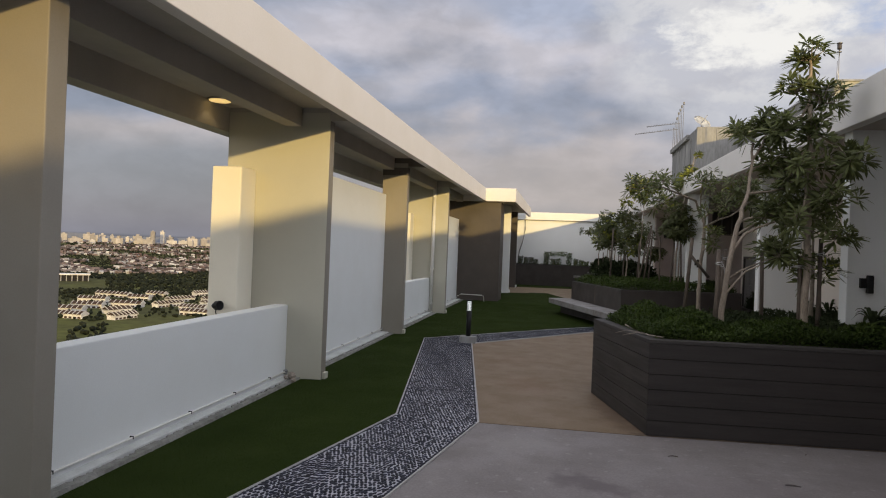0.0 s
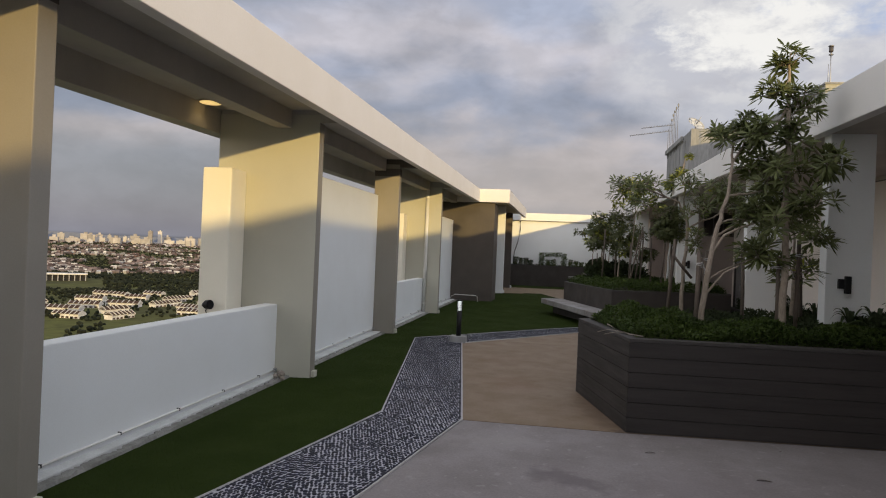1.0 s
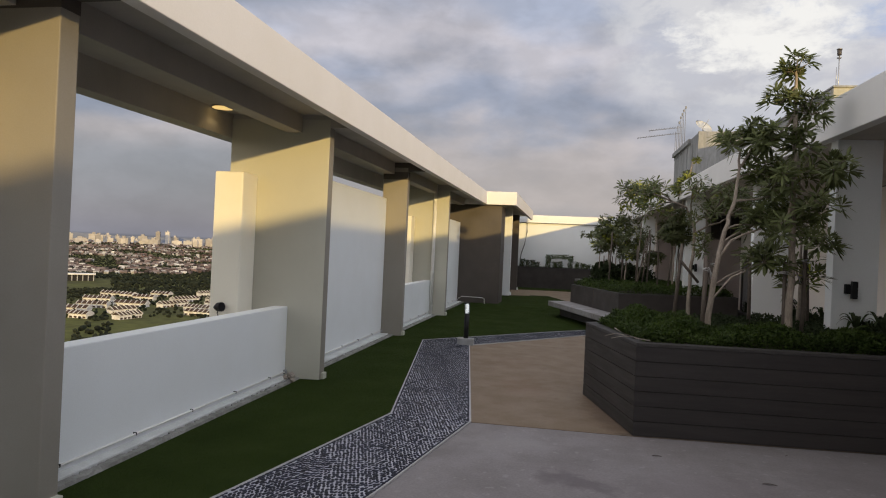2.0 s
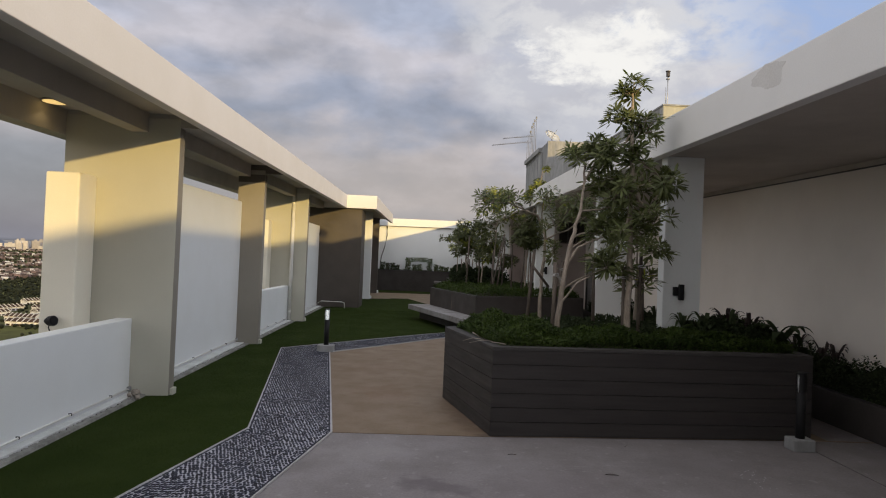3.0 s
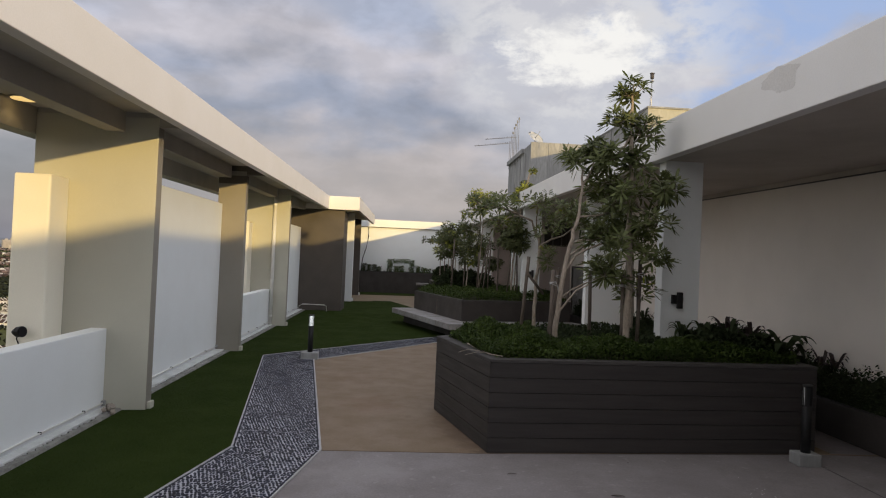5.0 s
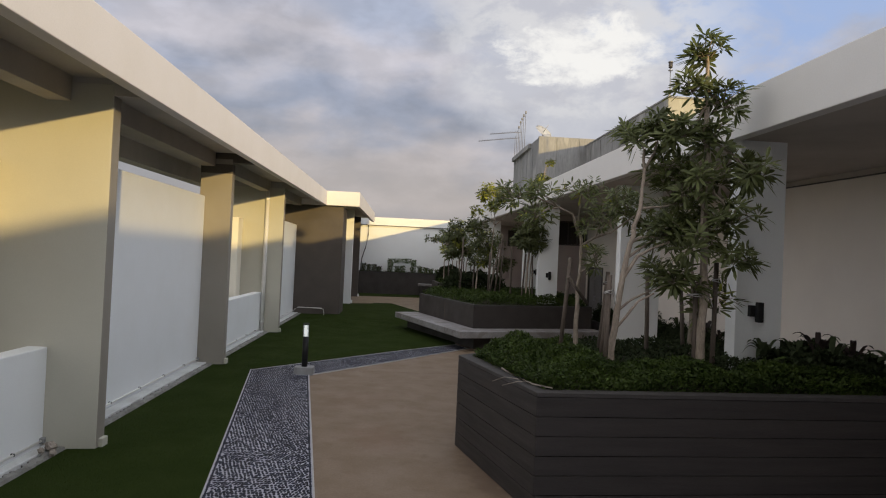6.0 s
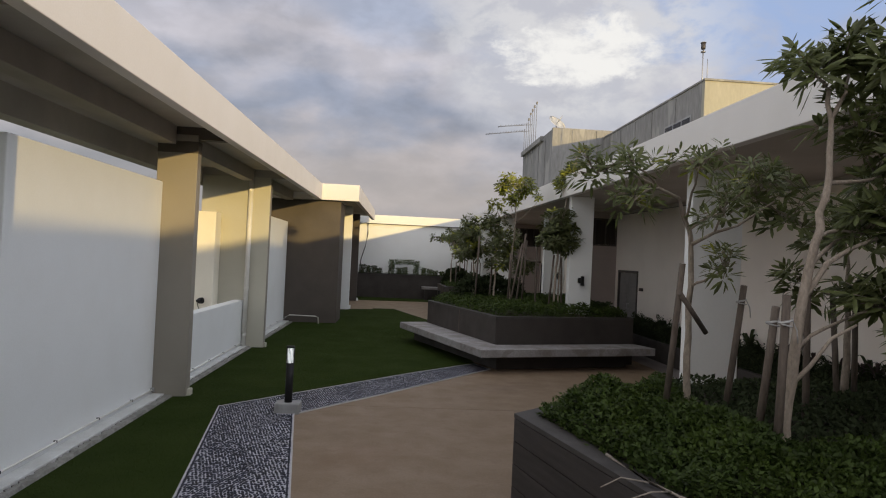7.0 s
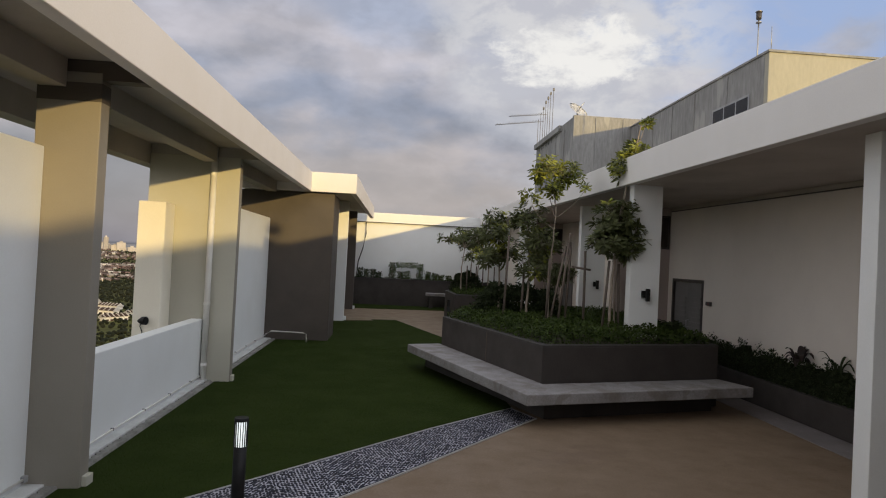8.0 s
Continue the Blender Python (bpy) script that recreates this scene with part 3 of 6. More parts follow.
west = canopy("ceiling_west", -5.05, W_FAS_X, -30.0, W_END, W_BOT, W_TOP, "long flat concrete canopy with pale fascia", 11.0, 0.0100)
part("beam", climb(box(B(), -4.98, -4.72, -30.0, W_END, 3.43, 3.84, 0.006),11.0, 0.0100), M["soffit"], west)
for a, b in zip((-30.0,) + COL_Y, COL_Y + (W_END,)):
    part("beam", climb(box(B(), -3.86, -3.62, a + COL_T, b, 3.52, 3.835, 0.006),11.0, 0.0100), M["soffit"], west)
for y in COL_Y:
    # brown at the grey columns, paint that also carries the shade under the canopy
    part("cross_beam", climb(box(B(), -3.865 if y in (3.70, 14.00) else -4.71, W_FAS_X - 0.142, y + 0.005, y + COL_T - 0.005, W_BOT + 0.025, 3.835), 11.0, 0.0100), M["brown_wall" if y in (3.70, 14.00) else "soffit"], west, "brown cross beam, its dark paint carrying canopy shade too" if y in (3.70, 14.00) else "")
lamp = holder("ceiling_downlight", (-4.60, 8.15, 3.71), "lit round downlight with warm glow in the soffit", "lamp")
bm = B()
bmesh.ops.create_cone(bm, cap_ends=True, segments=20, radius1=0.14, radius2=0.14, depth=0.01, matrix=pose(-4.55, 8.15, 3.722))
part("glowing_disc", bm, M["downlight"], lamp, "warm glowing disc")
bm = B()
bmesh.ops.create_cone(bm, cap_ends=True, segments=20, radius1=0.16, radius2=0.16, depth=0.008, matrix=pose(-4.55, 8.15, 3.7285))
part("trim_ring", bm, M["soffit"], lamp)
glow = new("downlight_bulb", bpy.data.lights.new("downlight_bulb", "SPOT"))
glow.data.energy, glow.data.color, glow.data.spot_size, glow.data.shadow_soft_size = 1.2, (1.0, 0.72, 0.34), radians(120), 0.05
glow.matrix_world = look((-4.55, 8.15, 3.70), (-4.55, 8.15, 0))


def parapet(y0, y1, high=None, pier=True):
    """One bay of the outer wall: low parapet, perhaps a high panel or a pier, its kerb and conduit."""
    d, face = -WEST_FALL, PANEL_X - (0.055 if high else 0.0)
    w = holder("wall_parapet", (PANEL_X, (y0 + y1) / 2, d), "white painted parapet wall with rough kerb", "wall", kind="structure")
    if high is None or high[0] > y0:
        part("low_wall", box(B(), face - 0.20, face, y0, high[0] - 0.002 if high else y1, d, 1.04 + d, 0.012), M["white_wall"], w)
    if high:
        part("high_panel", box(B(), face - 0.24, face, high[0], high[1], d, 3.005, 0.012), M["white_wall"], w, "tall white screen panel")
    part("kerb", box(B(), face + 0.001, PANEL_X + 0.118, y0, y1, d - 0.01, 0.050 + d, 0.010), M["kerb_paint"], w, "white painted kerb with worn lower edge")
    bm = B()
    n = max(12, round((y1 - y0) * 14))
    rnd = random.Random(int(y0 * 10))
    low, top = [], []
    for i in range(n + 1):
        yy = y0 + (y1 - y0) * i / n
        x = -3.482 + rnd.uniform(-0.022, 0.014)
        low.append((x, yy))
        # the edge is broken away here and there
        top.append((x - 0.012 - (rnd.uniform(0.02, 0.06) if rnd.random() < 0.22 else rnd.uniform(0.0, 0.014)), yy))
    # a broken slot is open between the paint and the rough edge
    back = [(PANEL_X + 0.121 + (rnd.uniform(0.015, 0.050) if rnd.random() < 0.35 else 0.004), y1 - (y1 - y0) * i / (n * 2)) for i in range(n * 2 + 1)]
    prism(bm, low + back, d - 0.02, 0.034 + d, top_ring=top + back)
    part("kerb_edge", bm, M["kerb"], w, "chipped rough concrete kerb edge")
    pipe = part("conduit", tube(B(), [(face + 0.022, y0, 0.105 + d), (face + 0.022, y1 - 0.05, 0.105 + d)], 0.012, 8), M["white_pipe"], w, "thin white conduit along the wall foot")
    k = y0 + 0.5
    while k < y1 - 0.3:
        part("clip", box(B(), face + 0.001, face + 0.036, k, k + 0.010, 0.094 + d, 0.122 + d), M["black"], pipe)
        k += 0.95
    part("junction_box", box(B(), face, face + 0.045, y1 - 0.08, y1 - 0.02, 0.075 + d, 0.135 + d, 0.01), M["tower"], pipe)
    if pier:
        part("pier", box(B(), -4.70, -4.27, y1 - 0.45, y1 - 0.004, d, 2.87, 0.022), M["pier_paint"], w, "cream-white pier behind the parapet")
    return w


parapet(-30.0, COL_Y[0], pier=False)
parapet(COL_Y[0] + COL_T, COL_Y[1], high=(0.0, COL_Y[1]), pier=False)
parapet(COL_Y[1] + COL_T, COL_Y[2])
parapet(COL_Y[2] + COL_T, COL_Y[3], high=(10.26, COL_Y[3]), pier=False)
parapet(COL_Y[3] + COL_T, COL_Y[4])
parapet(COL_Y[4] + COL_T, 24.70, high=(20.2, 24.70), pier=False)


def flood_lamp(y):
    c = holder("flood_lamp", (-4.48, y - 0.45, 0.97), "black round floodlight on the white pier above the parapet", "lamp", "flood lamps")
    m = look((-4.47, y - 0.58, 0.98), (-4.47 - 0.9, y - 0.58 + 0.35, 0.98 - 0.1))
    bm = B()
    for r0, r1, z0, z1 in ((0.036, 0.058, -0.075, -0.025), (0.061, 0.065, -0.025, 0.045), (0.020, 0.026, -0.10, -0.075)):
        bmesh.ops.create_cone(bm, cap_ends=True, segments=20, radius1=r0, radius2=r1, depth=z1 - z0, matrix=m @ pose(0, 0, (z0 + z1) / 2))
    part("lamp_head", bm, M["black"], c)
    bm = B()
    bmesh.ops.create_cone(bm, cap_ends=True, segments=20, radius1=0.053, radius2=0.053, depth=0.006, matrix=m @ pose(0, 0, 0.048))
    part("front_glass", bm, M["glass"], c)
    part("bracket", tube(B(), [(-4.50, y - 0.449, 0.99), (-4.50, y - 0.50, 1.02), (-4.48, y - 0.55, 0.98)], 0.018, 8), M["black"], c)
    part("cable", tube(B(), [(-4.55, y - 0.452, 0.95), (-4.56, y - 0.47, 0.88), (-4.53, y - 0.458, 0.80), (-4.52, y - 0.455, 0.5)], 0.008, 6), M["black"], c)
    return c


flood_lamp(COL_Y[2])
flood_lamp(COL_Y[4])

pipe = holder("rain_pipe", (-3.66, 19.0, 0), "white vertical rain pipe beside the fin column", "pipe")
part("tube", tube(B(), [(-3.66, 19.02, -0.03), (-3.66, 19.02, 3.83)], 0.05, 12), M["white_pipe"], pipe)
for z in (0.25, 1.25, 2.6, 3.4):
    bm = B()
    bmesh.ops.create_cone(bm, cap_ends=True, segments=14, radius1=0.055, radius2=0.055, depth=0.05, matrix=pose(-3.66, 19.02, z))
    part("collar", bm, M["white_pipe"], pipe)

# the brown plant room and what lies beyond it
room = holder("wall_plant_room", (-3.0, 27.0, 0), "dark brown painted plant room wall", "wall", kind="structure")
part("front_wall", box(B(), -5.0, -2.20, 24.72, 26.2, -0.08, 3.70, 0.01), M["brown_wall"], room)
part("side_wall", box(B(), -5.0, -2.72, 26.204, 37.6, -0.08, 3.70), M["brown_wall"], room)
west2 = canopy("ceiling_west_far", -5.05, -1.65, 24.6, 37.7, 3.715, 4.205, "stepped flat canopy with pale fascia", 25.0)
part("front_fascia", box(B(), -5.05, -1.65, 24.46, 24.598, 3.709, 4.201, 0.008), M["fascia"], west2, "pale painted fascia band")
for y in (29.9, 34.6):
    c = holder("fin_column", (-2.4, y, 0), ("white" if y < 30 else "brown") + " painted concrete fin column under the canopy", "column", "fin columns", "structure")
    part("shaft", box(B(), -2.71, -2.20, y, y + 0.2, -0.06, 3.95, 0.008), M["white_wall" if y < 30 else "brown_wall"], c)
    part("foot_block", box(B(), -2.22, -2.13, y + 0.03, y + 0.2, 0, 0.13, 0.01), M["white_wall"], c, "small white foot block")
pipe = holder("rain_pipe", (-2.76, 29.85, 0), "white vertical rain pipe beside the fin column", "pipe")
part("tube", tube(B(), [(-2.76, 29.84, 0.02), (-2.76, 29.84, 3.9)], 0.045, 10), M["white_pipe"], pipe)
for z in (0.3, 1.6, 3.0):
    bm = B()
    bmesh.ops.create_cone(bm, cap_ends=True, segments=12, radius1=0.053, radius2=0.053, depth=0.06, matrix=pose(-2.76, 29.84, z))
    part("collar", bm, M["white_pipe"], pipe)
rail = holder("water_pipe", (-3.0, 24.5, 0), "low white water pipe bent down to the turf", "pipe")
part("tube", tube(B(), [(-3.68, 24.4, 0.12), (-3.55, 24.4, 0.20), (-2.78, 24.4, 0.19), (-2.70, 24.4, 0.16), (-2.68, 24.4, -0.03)], 0.018, 8), M["white_pipe"], rail)

# ---- north wall and its planter ----
wall_n = holder("wall_north", (0, 38.6, 0), "white end wall with a projecting coping band", "wall", kind="structure")
part("wall_face", box(B(), -5.0, 7.0, 38.6, 38.9, 0, 3.75), M["white_wall"], wall_n)
part("coping", box(B(), -5.0, 7.0, 38.52, 38.95, 3.754, 4.20, 0.01), M["white_wall"], wall_n, "projecting white coping band")
part("drip_line", box(B(), -5.0, 7.0, 38.50, 38.52, 3.73, 3.765), M["door_frame"], wall_n)
cable = holder("hanging_cable", (-2.0, 38.5, 2.0), "black cable hanging down the white wall", "cable")
part("cord", tube(B(), [(-2.0, 38.5, 3.74), (-1.98, 38.48, 3.2), (-2.1, 38.47, 2.5), (-2.28, 38.48, 1.9), (-2.33, 38.5, 1.2)], 0.022, 6), M["black"], cable)
box_n = holder("planter_wall_north", (0, 37.8, 0), "long dark planter box against the end wall", "planter", kind="")
part("body", box(B(), -2.6, 4.4, 37.6, 38.595, 0, 1.16, 0.01), M["planter_paint"], box_n)
part("rim", box(B(), -2.6, 4.4, 37.57, 37.75, 1.164, 1.21, 0.008), M["cap"], box_n)
fb = holder("garden_bench", (1.6, 37.1, 0), "small concrete bench beside the far planter", "bench")
part("seat", box(B(), 0.85, 2.3, 36.7, 37.3, 0.55, 0.67, 0.01), M["bench"], fb)
part("leg", box(B(), 1.0, 1.15, 36.78, 37.22, 0, 0.549), M["planter_paint"], fb)
part("leg", box(B(), 2.05, 2.2, 36.78, 37.22, 0, 0.549), M["planter_paint"], fb)

# ---- east side: canopy, columns, wall ----
# runs on unseen to y = -30 so its shade reaches the nearest west column
east = canopy("ceiling_east", 7.2, E_FAS_X, -30.0, 38.4, E_BOT, E_TOP, "long flat concrete canopy with pale fascia")
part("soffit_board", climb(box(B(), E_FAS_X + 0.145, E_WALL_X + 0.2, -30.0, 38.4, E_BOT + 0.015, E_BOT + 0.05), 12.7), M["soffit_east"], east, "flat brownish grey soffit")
# strip added to give the wall's shaded top the soffit's tone
part("soffit_upstand", climb(box(B(), E_WALL_X - 0.006, E_WALL_X - 0.0005, -30.0, 23.318, 3.470, E_BOT + 0.014), 12.7), M["soffit_east"], east, "wall top strip tinted like the shaded soffit, down to the conduit")


def wall_lamp(x, y, z=1.64):
    c = holder("wall_lamp", (x, y, z), "black up-and-down wall lamp on the column", "lamp", "wall lamps")
    part("body", box(B(), x - 0.032, x + 0.032, y - 0.125, y - 0.055, z - 0.108, z + 0.108, 0.008), M["black"], c)
    part("mount", box(B(), x - 0.085, x - 0.02, y - 0.056, y - 0.001, z - 0.05, z + 0.07, 0.004), M["black"], c)
    return c


def east_column(x0, x1, y, lamp_on=True):
    c = holder("column", ((x0 + x1) / 2, y, 0), "white painted concrete column under the canopy", "column", "east columns", "structure")
    part("shaft", box(B(), x0, x1, y, y + 0.22, 0, E_BOT + 0.03 + RISE * (y - 12.7), 0.008), M["white_wall"], c)
    if lamp_on:
        wall_lamp((x0 + x1) / 2 + (0.03 if y > 12 else -0.04), y, 1.74 if y > 12 else 1.64)


for x0, x1, y, on in ((3.85, 4.72, -1.3, False), (3.48, 4.00, 3.6, False), (3.46, 3.98, 8.74, True), (3.83, 4.59, 13.65, False), (3.46, 3.98, 18.98, True), (4.03, 4.85, 24.1, True), (3.46, 3.98, 29.2, False), (3.46, 3.98, 34.2, False)):
    east_column(x0, x1, y, on)

DOOR = (21.50, 23.05, 2.01)
DOOR_2 = (31.80, 33.35, 2.10)
wall_e = holder("wall_east", (E_WALL_X, 12, 0), "off-white side wall in the shade of the canopy", "wall", kind="structure")
for y0, y1 in ((-30.0, DOOR[0]), (DOOR[1], 23.319), (24.504, DOOR_2[0]), (DOOR_2[1], 33.619)):
    part("wall_face", box(B(), E_WALL_X, E_WALL_X + 0.2, y0, y1, 0, E_BOT + 0.30), M["east_wall"], wall_e)
for d0, d1, high in (DOOR, DOOR_2):
    part("lintel", box(B(), E_WALL_X, E_WALL_X + 0.2, d0, d1, high, E_BOT + 0.30), M["east_wall"], wall_e)
for y0, z0, z1 in ((23.32, 2.69, 3.50), (33.62, 2.82, 3.63)):
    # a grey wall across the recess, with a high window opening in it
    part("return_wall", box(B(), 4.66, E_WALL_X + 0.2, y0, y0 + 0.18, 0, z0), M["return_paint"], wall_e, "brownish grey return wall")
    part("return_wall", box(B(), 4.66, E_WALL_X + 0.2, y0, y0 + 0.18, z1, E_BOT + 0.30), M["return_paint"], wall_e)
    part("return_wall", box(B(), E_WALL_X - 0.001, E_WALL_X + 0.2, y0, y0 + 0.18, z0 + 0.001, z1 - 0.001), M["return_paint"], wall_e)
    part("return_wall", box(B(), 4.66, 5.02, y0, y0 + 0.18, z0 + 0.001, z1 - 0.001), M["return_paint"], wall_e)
part("shaft_wall", box(B(), 4.66, 4.86, 23.504, 24.3, 0, E_BOT + 0.30), M["east_wall"], wall_e)
part("shaft_wall", box(B(), 4.66, E_WALL_X + 0.2, 24.304, 24.5, 0, E_BOT + 0.30), M["east_wall"], wall_e)
part("shaft_wall", box(B(), 4.66, 4.86, 33.804, 38.5, 0, E_BOT + 0.30), M["east_wall"], wall_e)
part("conduit", tube(B(), [(E_WALL_X - 0.02, -9, 3.19), (E_WALL_X - 0.02, 23.25, 3.60)], 0.011, 6), M["door_frame"], wall_e, "dark conduit under the soffit")
# unseen upstand, added so its shade edge falls higher on the west columns
part("roof_parapet", box(B(), E_WALL_X, E_WALL_X + 0.2, -30.0, 38.5, 4.40, 4.59), M["east_wall"], wall_e, "unseen upstand added to raise the shade line on the west columns")
part("roof_parapet_foot", box(B(), E_WALL_X + 0.01, E_WALL_X + 0.19, -30.0, 38.5, 3.87, 4.399), M["east_wall"], wall_e)


def louvred_door(name, y0, y1, high):
    door = holder(name, (E_WALL_X, (y0 + y1) / 2, 0), "closed grey louvred double door in a dark frame", "door", kind="structure")
    for a, b, z0 in ((y0 + 0.002, y0 + 0.07, 0), (y1 - 0.07, y1 - 0.002, 0), (y0 + 0.072, y1 - 0.072, high - 0.07)):
        part("door_frame", box(B(), E_WALL_X - 0.02, E_WALL_X + 0.12, a, b, z0, high - 0.002, 0.004), M["door_frame"], door)
    mid = (y0 + y1) / 2
    for a, b in ((y0 + 0.075, mid - 0.004), (mid + 0.004, y1 - 0.075)):
        leaf = part("door_leaf", box(B(), E_WALL_X + 0.03, E_WALL_X + 0.075, a, b, 0.01, high - 0.075, 0.004), M["door"], door)
        for i in range(12):
            z = 0.35 + i * 0.11
            part("louvre_slat", box(B(), E_WALL_X + 0.012, E_WALL_X + 0.029, a + 0.1, b - 0.1, z, z + 0.06, 0.0), M["door"], leaf)
    part("door_handle", tube(B(), [(E_WALL_X + 0.03, mid - 0.06, 0.95), (E_WALL_X - 0.03, mid - 0.06, 0.95), (E_WALL_X - 0.03, mid - 0.06, 1.1), (E_WALL_X + 0.03, mid - 0.06, 1.1)], 0.012, 8), M["steel"], door, "steel pull handle")
    return door


louvred_door("door_1", *DOOR)
louvred_door("door_2", *DOOR_2)
sign = holder("call_point", (E_WALL_X, 21.2, 1.52), "small dark red call point box beside the door", "alarm")
part("box_body", box(B(), E_WALL_X - 0.06, E_WALL_X - 0.001, 21.10, 21.28, 1.49, 1.57, 0.008), M["door_frame"], sign)
part("red_plate", box(B(), E_WALL_X - 0.066, E_WALL_X - 0.060, 21.12, 21.19, 1.50, 1.56), M["red"], sign)


def high_window(name, y0, z0, z1):
    """A dark three-pane window set into the return wall."""
    win = holder(name, (5.5, y0, z0), "dark brown three-pane window high in the return wall", "window", kind="structure")
    x0, x1 = 5.022, E_WALL_X - 0.002
    for a, b, c, d in ((x0, x1, z0 + 0.002, z0 + 0.04), (x0, x1, z1 - 0.04, z1 - 0.002)):
        part("window_frame", box(B(), a, b, y0 + 0.03, y0 + 0.09, c, d, 0.004), M["door_frame"], win)
    for k in range(4):
        a = x0 + (x1 - x0 - 0.035) * k / 3
        part("mullion" if k in (1, 2) else "window_frame", box(B(), a, a + 0.035, y0 + 0.03, y0 + 0.09, z0 + 0.042, z1 - 0.042, 0.004), M["door_frame"], win)
        if k < 3:
            part("pane", box(B(), a + 0.037, a + (x1 - x0 - 0.035) / 3 - 0.002, y0 + 0.055, y0 + 0.065, z0 + 0.042, z1 - 0.042), M["window_film"], win, "brown filmed glass pane")
    return win


high_window("window_1", 23.32, 2.69, 3.50)
high_window("window_2", 33.62, 2.82, 3.63)

# the bed along the east wall
bed_e = holder("planter_bed_east", (5.9, 12, 0), "low dark planter bed along the side wall", "planter")
part("front_wall", box(B(), 5.56, 5.72, -8.0, 23.2, 0, 0.44, 0.012), M["planter_paint"], bed_e)
part("soil", box(B(), 5.722, 5.995, -8.0, 23.2, 0, 0.36), M["soil"], bed_e, "dark soil")

# ---- towers beyond the east canopy ----
tower = holder("tower_house", (11, 30, 4), "raw grey concrete lift tower with a cream south side", "building", kind="structure")
TX, TY = 9.25, 25.2
part("west_wall", box(B(), TX, TX + 0.25, TY + 0.004, 35.6, 3.6, 8.26), M["tower"], tower)
# south side in cream, the other sides in grey concrete
part("south_wall", box(B(), TX, 18.0, TY - 0.2, TY, 3.6, 8.26), M["tower_cream"], tower, "cream wall on the tower's south side")
part("roof", box(B(), TX + 0.252, 18.0, TY + 0.004, 36, 8.0, 8.2), M["tower"], tower)
part("roof_edge", box(B(), TX - 0.04, 18.0, TY - 0.24, TY + 0.1, 8.262, 8.33, 0.01), M["tower"], tower)
part("roof_edge", box(B(), TX - 0.04, TX + 0.3, TY + 0.104, 35.6, 8.262, 8.33, 0.01), M["tower"], tower)
for y in (27.2, 29.4, 31.2, 33.0, 34.6):
    part("joint_rib", box(B(), TX - 0.035, TX - 0.002, y, y + 0.05, 3.6, 8.2), M["tower"], tower)
for x in (12.2, 15.0):
    part("joint_rib", box(B(), x, x + 0.05, TY - 0.235, TY - 0.202, 3.6, 8.2), M["tower_cream"], tower)
win = part("window", box(B(), TX - 0.03, TX - 0.002, 25.9, 28.1, 6.72, 7.34, 0.004), M["steel"], tower, "dark three-pane strip window")
for i in range(3):
    part("pane", box(B(), TX - 0.036, TX - 0.031, 25.97 + i * 0.71, 26.60 + i * 0.71, 6.79, 7.27), M["glass"], win)
block = holder("water_tank_house", (8.5, 39, 4), "raw grey concrete tank house with weathered walls", "building", kind="structure")
part("west_wall", box(B(), 6.75, 7.0, 35.8, 43.0, 3.6, 8.60), M["tower"], block)
part("south_wall", box(B(), 6.75, 11.0, 35.55, 35.796, 3.6, 8.66), M["tower"], block)
part("roof", box(B(), 7.004, 11.0, 35.8, 43.0, 8.3, 8.5), M["tower"], block)
part("ledge", box(B(), 6.60, 6.748, 37.6, 43.0, 8.36, 8.62, 0.01), M["tower"], block, "projecting concrete ledge")
for x in (7.7, 8.9, 10.0):
    part("joint_rib", box(B(), x, x + 0.05, 35.51, 35.548, 3.6, 8.6), M["tower"], block)
for y in (37.0, 38.6, 40.4):
    part("joint_rib", box(B(), 6.715, 6.748, y, y + 0.05, 3.6, 8.3), M["tower"], block)

mast = holder("lightning_mast", (10.3, 27.5, 8.2), "thin steel mast with a small round head on the tower", "mast")
part("pole", tube(B(), [(10.3, 27.5, 8.1), (10.3, 27.5, 10.15)], 0.022, 8), M["steel"], mast)
part("head", tube(B(), [(10.3, 27.5, 10.14), (10.3, 27.5, 10.20), (10.3, 27.5, 10.36)], 0.075, 12, 0.085), M["door_frame"], mast)
part("cap", tube(B(), [(10.3, 27.5, 10.365), (10.3, 27.5, 10.40)], 0.11, 12, 0.08), M["steel"], mast)
part("collar", tube(B(), [(10.3, 27.5, 10.02), (10.3, 27.5, 10.06)], 0.085, 12), M["steel"], mast)
rod = holder("lightning_rod", (9.35, 25.1, 8.3), "thin steel rod on the tower corner", "mast")
part("pole", tube(B(), [(9.35, 25.1, 8.3), (9.35, 25.1, 9.0)], 0.012, 6), M["steel"], rod)


def antenna(y, h, boom=0.0, turn=0.0):
    c = holder("roof_antenna", (6.68, y, 8.6), "thin television antenna on a steel pole", "antenna", "roof antennas")
    part("pole", tube(B(), [(6.68, y, 8.1), (6.68, y, 8.6 + h)], 0.014, 6), M["antenna"], c)
    if boom:
        m = pose(6.68, y, 8.6 + h - 0.1, 0, 0, turn)
        bar = part("boom", tube(B(), [m @ Vector((0.3, 0, 0)), m @ Vector((-boom, 0, -0.15 * boom))], 0.016, 6), M["antenna"], c)
        k = 0
        while k * 0.16 < boom:
            p = m @ Vector((-k * 0.16, 0, -k * 0.024))
            part("element", tube(B(), [p + m.to_3x3() @ Vector((0, -0.28, 0)), p + m.to_3x3() @ Vector((0, 0.28, 0))], 0.011, 5), M["antenna"], bar)
            k += 1
    else:
        part("tip", box(B(), 6.64, 6.72, y - 0.05, y + 0.05, 8.6 + h - 0.16, 8.6 + h - 0.02, 0.01), M["antenna"], c)
    return c


